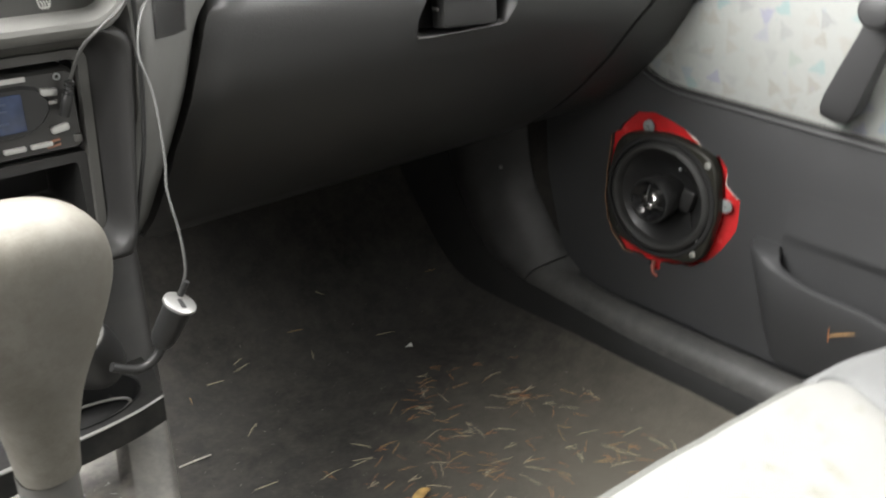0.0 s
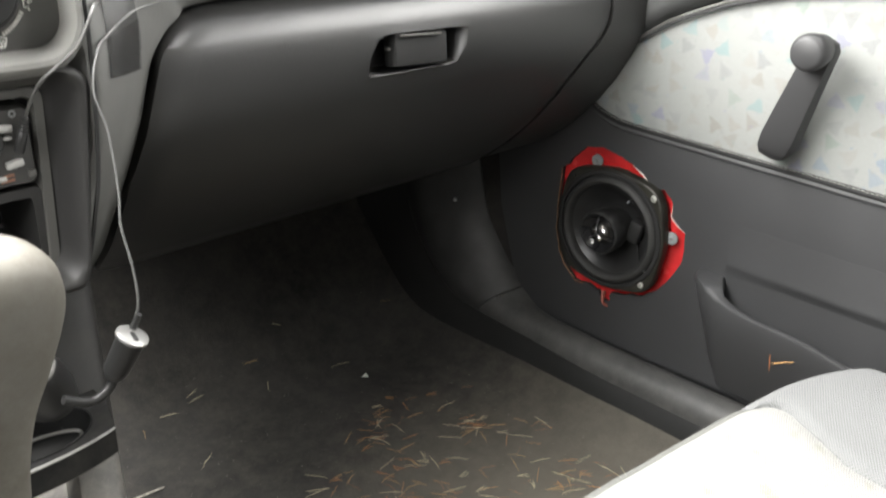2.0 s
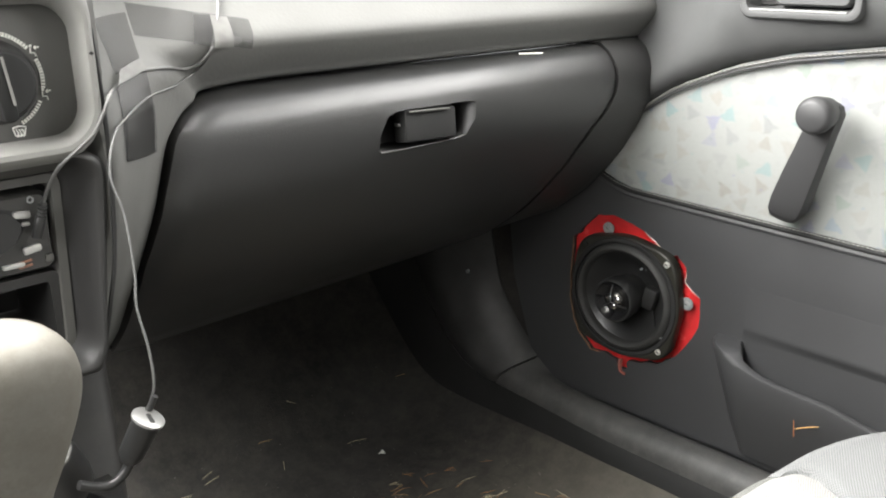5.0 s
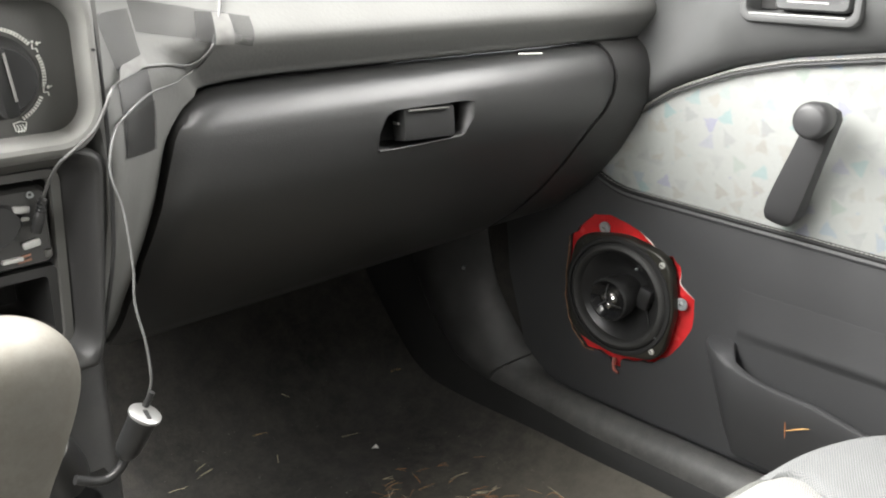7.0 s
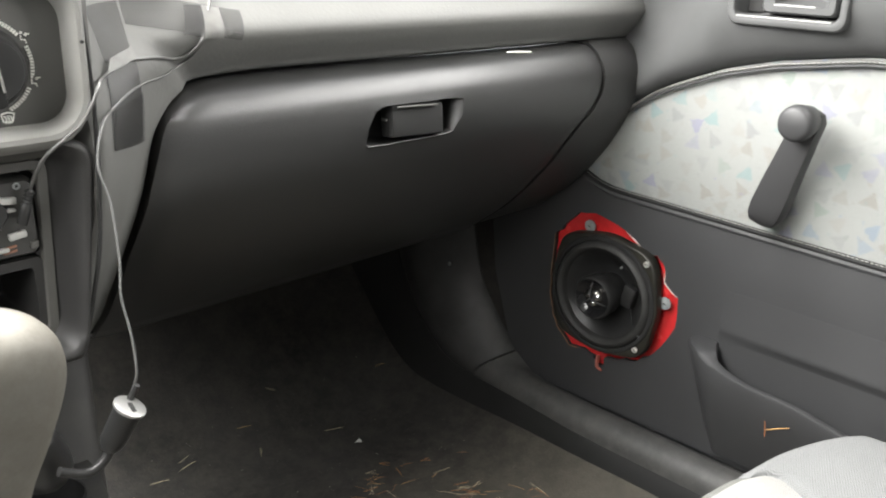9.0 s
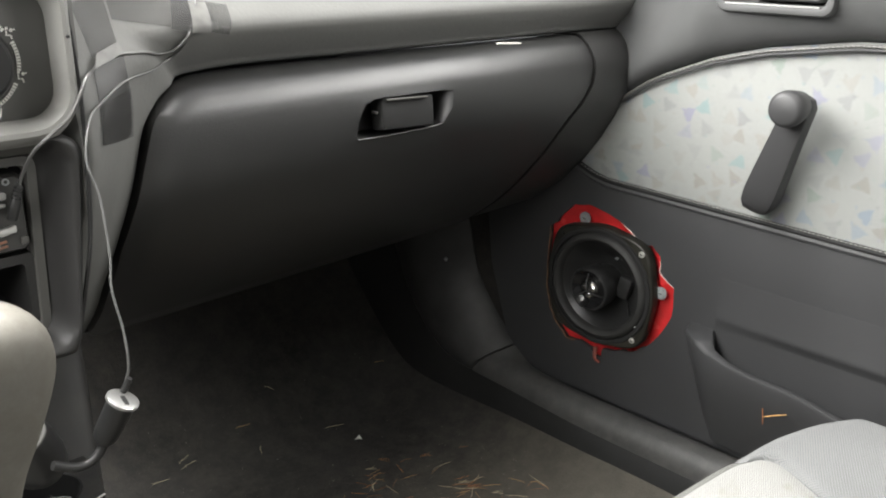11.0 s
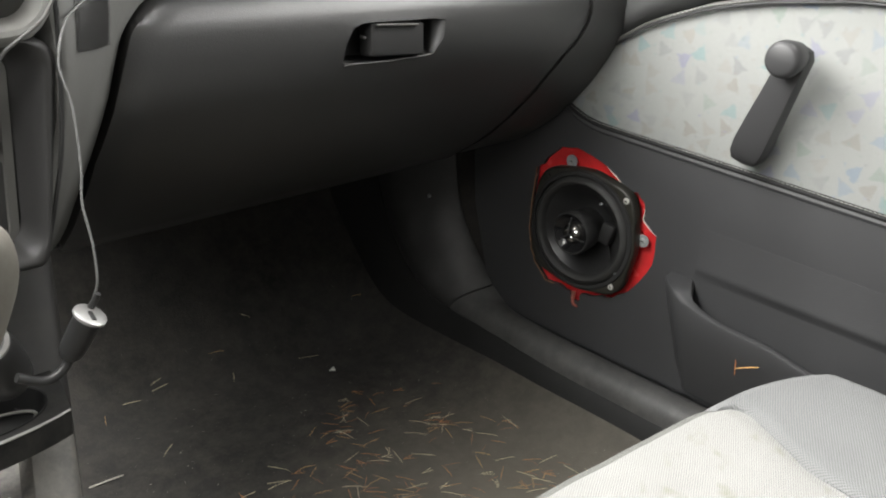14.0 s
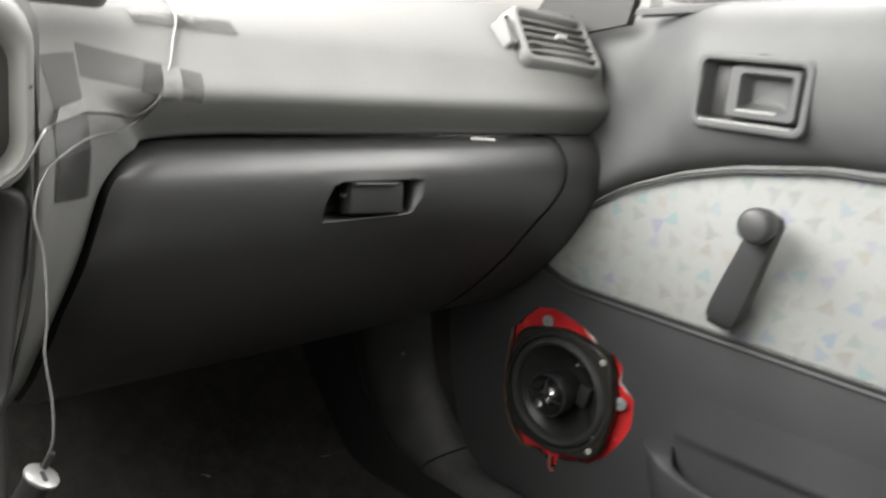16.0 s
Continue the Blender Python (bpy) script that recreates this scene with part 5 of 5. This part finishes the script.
part("boss", lathe([(0.014, 0.0), (0.015, 0.012), (0.016, 0.025)], (0.860, 0.365, 0.402), (1, 0, 0), 28), BLACK, crank)
part("knob", lathe([(0.0, -0.0275), (0.012, -0.0272), (0.0152, -0.0255), (0.0170, -0.0215), (0.0174, -0.015), (0.0158, -0.006), (0.0145, 0.004)], (0.842, 0.3345, 0.4945), (1, 0, 0), 36), CRANK, crank, "round turning knob")

# ---------------------------------------------------------------- seat
seat = thing("passenger_seat", (0.53, 0.0, 0.0), "light grey cloth car seat with a sun-bleached stained cushion", "car seat")


FRONT_X = (0.24, 0.362, 0.446, 0.503, 0.564, 0.626, 0.682, 0.727, 0.80)
FRONT_Y = (0.284, 0.284, 0.277, 0.270, 0.263, 0.255, 0.247, 0.230, 0.178)


def seat_front(x):
    return sum(interp(x + 0.012 * k, FRONT_X, FRONT_Y) for k in range(-3, 4)) / 7


def seat_z(x, y, d):
    """Height of the cushion; d is the way back from the front edge."""
    drop = 0.045 * max(0.0, 1 - d / 0.016) ** 2.4
    hump = -0.002 * math.exp(-((x - 0.695) / 0.05) ** 2) * min(1.0, (max(d, 0) + 0.012) / 0.03) + 0.002 * math.exp(-((x - 0.70) / 0.05) ** 2) * min(1.0, max(0.0, d - 0.03) / 0.06)
    fall = 0.08 * max(0.0, (x - 0.735) / 0.065) ** 2
    return 0.258 - drop + hump - fall - 0.015 * min(1.0, max(0, d - 0.05) / 0.4)


SEAM = lambda d: 0.634 - interp(d, (0.0, 0.018, 0.021, 0.026, 0.034, 0.06, 0.10, 0.45), (0.030, 0.024, 0.012, 0.005, 0.004, 0.017, 0.036, 0.10))
ds = [-0.004, 0.0, 0.004, 0.010, 0.018, 0.021, 0.025, 0.030, 0.036, 0.045, 0.055, 0.075, 0.10, 0.14, 0.20, 0.30, 0.45]


def seat_rows(left, right, k, puff, part_of=None):
    out = []
    for d in part_of or ds:
        xs = spread(left(d), right(d), k)
        row = []
        for i, x in enumerate(xs):
            u = i / (k - 1)
            dip = 0.0035 * min(1.0, max(d, 0) / 0.03) * (1 - min(1.0, min(u, 1 - u) / 0.06)) ** 2
            z = seat_z(x, 0, max(d, 0)) - dip * puff - (0.10 if d < 0 else 0) + 0.0012 * noise.noise(Vector((x * 25, d * 25, 0)))
            row.append((x, seat_front(x) - d - (0.012 if d < 0 else 0), z))
        out.append(row)
    return out


part("cushion_panel", thick(seat_rows(lambda d: 0.30, SEAM, 34, 1, ds[4:]), (0, -0.01, -0.03)), CUSHION, seat, "sun-bleached off-white cushion cloth with brown stains")
part("front_border", thick(seat_rows(lambda d: 0.30, SEAM, 34, 1, ds[:5]), (0, -0.008, -0.03)), BORDER, seat, "greyer border along the front edge")
part("side_bolster", thick(seat_rows(lambda d: SEAM(d) + 0.0015, lambda d: 0.80, 60, 1), (0, -0.01, -0.03)), BOLSTER, seat, "light grey mesh cloth bolster")
part("side_bolster", thick(seat_rows(lambda d: 0.235, lambda d: 0.2985, 10, 1), (0, -0.01, -0.03)), BOLSTER, seat, "light grey mesh cloth bolster")
part("piping", tube([(SEAM(max(d, 0)) + 0.0008, seat_front(SEAM(max(d, 0))) - d, seat_z(SEAM(d), 0, max(d, 0)) - 0.0055) for d in ds[1:]], 0.0022, 6, 3), BOLSTER, seat)
# unseen upper seat, added to hold light from behind off the glove box
rows = [[(0.53 + (0.262 - 0.03 * v ** 6) * u, -0.185 - 0.155 * v - 0.030 * (1 - abs(u) ** 2.5) + 0.018 * abs(u) ** 6, 0.235 + 0.545 * v) for u in spread(-1, 1, 25)] for v in spread(0, 1, 16)]
part("backrest", thick(rows, (0, -0.11, -0.01)), BOLSTER, seat, "light grey cloth backrest, unseen, blocks light from behind")
part("headrest", lathe([(0.0, -0.055), (0.085, -0.052), (0.115, -0.035), (0.122, 0.0), (0.115, 0.035), (0.085, 0.052), (0.0, 0.055)], (0.53, -0.40, 0.865), (0, 1, -0.25), 28, lambda a: 1.0 - 0.28 * abs(math.sin(a)) ** 2), BOLSTER, seat, "light grey cloth headrest, unseen, above the backrest")
part("seat_base", box((0.52, -0.08, 0.11), (0.50, 0.55, 0.20), 0.02), DARKWALL, seat, "dark seat base")

# ---------------------------------------------------------------- cords and tape on the dash
from mathutils.bvhtree import BVHTree

bpy.context.view_layer.update()
solid = bmesh.new()
for ob in (dash_shell,):
    me = ob.data.copy()
    me.transform(Matrix.Translation(ORIGIN[ob]))
    solid.from_mesh(me)
tree = BVHTree.FromBMesh(solid)


def on_dash(x, z, lift=0.001):
    """The point of the dash pad behind (x, z), lifted off it."""
    hit, normal, _, _ = tree.ray_cast(Vector((x, 0.2, z)), Vector((0, 1, 0)))
    if hit is None:
        return Vector((x, 0.535 - lift, z))
    if normal.y > 0:
        normal = -normal
    return hit + normal * lift


def tape(name, corners, mat, label, lift=0.0007):
    """A strip of tape over four (x, z) corners, pressed on the dash."""
    a, b, c, d = [Vector(p) for p in corners]
    rows = []
    for v in spread(0, 1, 12):
        row = []
        for u in spread(0, 1, 12):
            q = (a.lerp(b, u)).lerp(d.lerp(c, u), v)
            row.append(on_dash(q.x, q.y, lift + 0.0003 * noise.noise(Vector((q.x * 140, q.y * 140, lift * 900)))))
        rows.append(row)
    return lone(name, thick(rows, (0, 0.0006, 0)), mat, label, "tape", "tape on the dashboard")


tape("tape_strip", ((0.2894, 0.6095), (0.375, 0.5945), (0.370, 0.5755), (0.2859, 0.5895)), TAPE_THIN, "translucent grey tape strip stuck flat on the dash")
tape("tape_strip", ((0.2600, 0.6010), (0.2866, 0.6035), (0.2815, 0.5755), (0.2610, 0.5690)), TAPE_THIN, " grey tape strip beside the heater bezel")
tape("tape_strip", ((0.2590, 0.5625), (0.2826, 0.5685), (0.2815, 0.5175), (0.2530, 0.5185)), TAPE, "dark grey tape strip hanging down under the cord", 0.0008)
# film added over the strip to make its lower half darker
tape("tape_strip", ((0.2585, 0.5420), (0.2822, 0.5490), (0.2815, 0.5175), (0.2530, 0.5185)), TAPE_THIN, "added grey film that darkens the lower end of the strip", 0.0018)
tape("tape_square", ((0.3330, 0.5985), (0.3455, 0.5975), (0.3385, 0.5790), (0.3235, 0.5812)), TAPE, "wrinkled square of tape over the cord", 0.0026)
# bright half of the same square, painted paler for its sheen
tape("tape_square", ((0.3455, 0.5975), (0.3575, 0.5955), (0.3535, 0.5782), (0.3385, 0.5790)), TAPE_LIGHT, "bright half of the tape square holding the cord, sheen in its colour", 0.0030)
tape("tape_square", ((0.2625, 0.5705), (0.2800, 0.5755), (0.2815, 0.5695), (0.2575, 0.5620)), TAPE_LIGHT, "shiny folded end of tape over the cord", 0.0040)
tape("tape_strip", ((0.3370, 0.6350), (0.4190, 0.6330), (0.4234, 0.6230), (0.3400, 0.6250)), CLEAR, "clear tape strip across the top of the dash", 0.0010)
tape("tape_square", ((0.3690, 0.6360), (0.3770, 0.6330), (0.3870, 0.6260), (0.3790, 0.6270)), TAPE_LIGHT, "lifted shiny corner of tape beside the cord", 0.0040)

A = [on_dash(0.372, 0.672, 0.003), on_dash(0.3769, 0.645, 0.003), on_dash(0.3725, 0.630, 0.003), on_dash(0.361, 0.612, 0.003), on_dash(0.352, 0.598, 0.003), *(on_dash(x, z, 0.0016) for x, z in ((0.3376, 0.5797), (0.3345, 0.5753), (0.3305, 0.5711), (0.327, 0.5685), (0.3214, 0.5667), (0.3147, 0.5667), (0.3051, 0.5674), (0.2957, 0.5686), (0.2878, 0.5693), (0.2790, 0.5690), (0.2676, 0.5665), (0.2553, 0.5609)))]
audio = A + [Vector(q) for q in ((0.2425, 0.507, 0.5625), (0.235, 0.502, 0.5535), (0.228, 0.503, 0.542), (0.217, 0.504, 0.5335), (0.208, 0.511, 0.5235), (0.2045, 0.521, 0.511), (0.2028, 0.5265, 0.502))]
cord = thing("audio_cord", (0.25, 0.51, 0.50), "thin grey audio cord plugged into the radio", "cord")
part("cord", tube(audio, 0.00105, 8, 6), CORD, cord)
part("jack", lathe([(0.0012, 0.011), (0.0022, 0.010), (0.0024, 0.002), (0.0030, 0.001), (0.0032, -0.005), (0.0030, -0.0115), (0.0, -0.012)], (0.2000, 0.5285, 0.4915), (0.26, -0.18, 0.95), 14), BLACK, cord, "black ribbed jack plug")
for k in range(4):
    part("jack_rib", lathe([(0.0022, -0.0006), (0.0031, 0.0), (0.0022, 0.0006)], Vector((0.2000, 0.5285, 0.4915)) + Vector((0.26, -0.18, 0.95)) * (0.002 + 0.0023 * k), (0.26, -0.18, 0.95), 12), RUBBER, cord)
B = [on_dash(x, z, 0.0014) for x, z in ((0.344, 0.5835), (0.3380, 0.5770), (0.3341, 0.5712), (0.3301, 0.5651), (0.3243, 0.5615), (0.3148, 0.5584), (0.3061, 0.5568), (0.2981, 0.5559), (0.2817, 0.5540), (0.2702, 0.5501), (0.2615, 0.5457), (0.2552, 0.5423))]
power = B + [Vector(q) for q in ((0.2470, 0.5165, 0.5385), (0.2385, 0.5085, 0.5275), (0.234, 0.502, 0.514), (0.236, 0.496, 0.497), (0.235, 0.490, 0.481), (0.232, 0.482, 0.459), (0.228, 0.476, 0.442), (0.2275, 0.466, 0.419), (0.2245, 0.458, 0.400))] + [CAP + Vector((0.0055, 0.0065, 0.006)), CAP + Vector((0.0035, 0.0055, 0.0012))]
pc = thing("charging_cord", (0.245, 0.48, 0.45), "thin grey charging cord hanging from tape down to the charger", "cord")
part("cord", tube(power, 0.00082, 8, 6), CORD, pc)
part("plug", lathe([(0.0, 0.010), (0.0018, 0.010), (0.0022, 0.0), (0.0022, -0.002)], CAP + Vector((0.0035, 0.0055, 0.0022)), AXIS, 10), BLACK, pc)

# ---------------------------------------------------------------- needles, leaf and grit
rng = random.Random(11)
tones = [material("dry_needle", c, 0.6, vary=0.25, vary_scale=200) for c in ((0.62, 0.25, 0.07), (0.66, 0.38, 0.14), (0.34, 0.13, 0.05), (0.82, 0.70, 0.46))]
kinds = []
for k in range(12):
    length = (0.015, 0.024, 0.019, 0.028, 0.022, 0.017)[k % 6]
    bend, thin = rng.uniform(-0.0009, 0.0009), lambda t: 0.00020 * (1 - 0.6 * abs(2 * t - 1) ** 3)
    bm = tube([(-length / 2, 0, 0.0), (0, bend, 0.0006), (length / 2, 0, 0.0)], thin, 5, 3)
    if k % 6 == 0:
        bm = join(bm, tube([(-length / 2, 0, 0.0), (0, bend + length * 0.16, 0.0012), (length * 0.40, length * 0.34, 0.0004)], thin, 5, 3))
    needle = lone("pine_needle", bm, tones[(k + k // 4) % 4], "dry brown pine needle lying on the carpet", "pine needle", "pine needles on the floor")
    kinds.append(needle)


def drop(x, y, lift=0.0009, turn=None):
    """A pose on the carpet; most needles lie along the way that feet drag them in."""
    turn = radians(turn) if turn is not None else rng.gauss(-0.55, 0.75)
    return Matrix.Translation((x, y, floor_height(x, y) + lift)) @ Matrix.Rotation(turn, 4, "Z") @ Matrix.Rotation(rng.uniform(-0.08, 0.08), 4, "Y")


places = []
TUFTS = ((0.639, 0.716), (0.650, 0.701), (0.690, 0.626), (0.697, 0.603), (0.597, 0.657), (0.597, 0.603), (0.560, 0.596), (0.586, 0.545), (0.530, 0.579), (0.678, 0.531), (0.707, 0.479), (0.729, 0.457), (0.617, 0.510), (0.542, 0.497), (0.517, 0.531), (0.603, 0.685), (0.740, 0.567), (0.504, 0.617))
for k, (cx, cy) in enumerate(TUFTS):
    for _ in range(7 + k % 4):
        places.append((rng.gauss(cx, 0.020), rng.gauss(cy, 0.015)))
for _ in range(40):
    places.append((rng.uniform(0.36, 0.78), rng.uniform(0.40, 0.70)))
for i, (x, y) in enumerate(places):
    x = min(x, 0.815 if y < 0.85 else 0.84)
    if i < 12:
        kinds[i].matrix_world = drop(x, y)
    else:
        copy_thing(kinds[i % 12], drop(x, y, 0.0009 + 0.0012 * (i % 3 == 0)))
# needles that lie apart from the tufts
APART = ((0.473, 0.873, 12), (0.474, 0.881, 22), (0.394, 0.860, 68), (0.428, 0.868, -16), (0.427, 0.777, 38), (0.562, 0.888, -8), (0.565, 0.854, 60), (0.619, 0.917, -69), (0.799, 0.880, -12), (0.674, 0.838, -21), (0.503, 0.671, -61), (0.528, 0.652, -20), (0.490, 0.651, -24), (0.598, 0.607, -37), (0.686, 0.530, 63),
         (0.710, 0.477, -71), (0.622, 0.511, -59), (0.583, 0.539, -22), (0.543, 0.580, 55), (0.449, 0.655, 4), (0.404, 0.624, -12), (0.387, 0.686, -13), (0.668, 0.619, -48))
for i, (x, y, turn) in enumerate(APART):
    copy_thing(kinds[(3, 9, 1, 3, 9, 4)[i % 6]], drop(x, y, 0.0012, turn))
for a, b, tone in (((0.8388, 0.320, 0.168), (0.8388, 0.296, 0.1805), tones[1]), ((0.8392, 0.3195, 0.159), (0.8388, 0.3215, 0.178), tones[2])):
    mid_point = (Vector(a) + Vector(b)) / 2 + Vector((0, 0, 0.0006))
    lone("pine_needle", tube([a, mid_point, b], lambda t: 0.0006 * (1 - 0.6 * abs(2 * t - 1) ** 3), 5, 4), tone, "orange-brown pine needle caught on the door pocket", "pine needle", "needles on the door pocket")
lone("twig", tube([(0.331, 0.771, 0.004), (0.350, 0.767, 0.006), (0.367, 0.766, 0.005)], 0.0008, 6, 4), CRUMB, "pale bare twig on the carpet", "twig")
rows = [[(0.494 + 0.014 * u, 0.560 + 0.0062 * v * (1 - u * u) * 0.95, 0.004 + 0.004 * v * v + 0.002 * math.sin(u * 3)) for v in spread(-1, 1, 7)] for u in spread(-0.98, 0.98, 12)]
lone("leaf", thick(rows, (0, 0, -0.0004)), LEAF, "small dry yellow leaf on the carpet", "leaf")
lone("leaf", thick([[(0.476 + 0.008 * u, 0.564 + 0.006 * v * (1 - u * u), 0.004 + 0.003 * u * v) for v in spread(-1, 1, 5)] for u in spread(-0.95, 0.95, 6)], (0, 0, -0.0004)), tones[2], "crumpled brown leaf on the carpet", "leaf")
lone("paper_scrap", thick([[(0.681 + 0.0042 * u, 0.795 + 0.0026 * v, 0.002 + 0.002 * u * v + 0.001) for v in (-1, 0, 1)] for u in (-1, -0.3, 0.4, 1)], (0, 0, -0.0005)), WHITE, "tiny white paper scrap on the carpet", "paper scrap")


def grit(name, count, where, size, mat, label):
    bms = bmesh.new()
    for _ in range(count):
        x, y, z = where()
        s = size * rng.uniform(0.4, 1.4)
        vs = [bms.verts.new((x + s * rng.uniform(-1, 1), y + s * rng.uniform(-1, 1), z + s * rng.uniform(-0.1, 0.9))) for _ in range(4)]
        for tri in ((0, 1, 2), (0, 2, 3), (0, 3, 1), (1, 3, 2)):
            bms.faces.new([vs[i] for i in tri])
    lone(name, bms, mat, label, "grit", kind="stuff", smooth=False)


def on_floor():
    x, y = rng.uniform(0.33, 0.80), rng.uniform(0.40, 0.92)
    return x, y, floor_height(x, y) + 0.001


grit("floor_grit", 900, on_floor, 0.0005, CRUMB, "pale grit and crumbs scattered on the carpet")
def on_console():
    y = rng.uniform(0.40, 0.512)
    x = rng.uniform(0.085, 0.182 if rng.random() < 0.8 else 0.196)
    return x, y, min(interp(y, [p[1] for p in EDGE[::-1]], [p[2] for p in EDGE[::-1]]), 0.235) + 0.0002


grit("console_grit", 620, on_console, 0.0007, WHITE, "pale grit and dust on the console top")
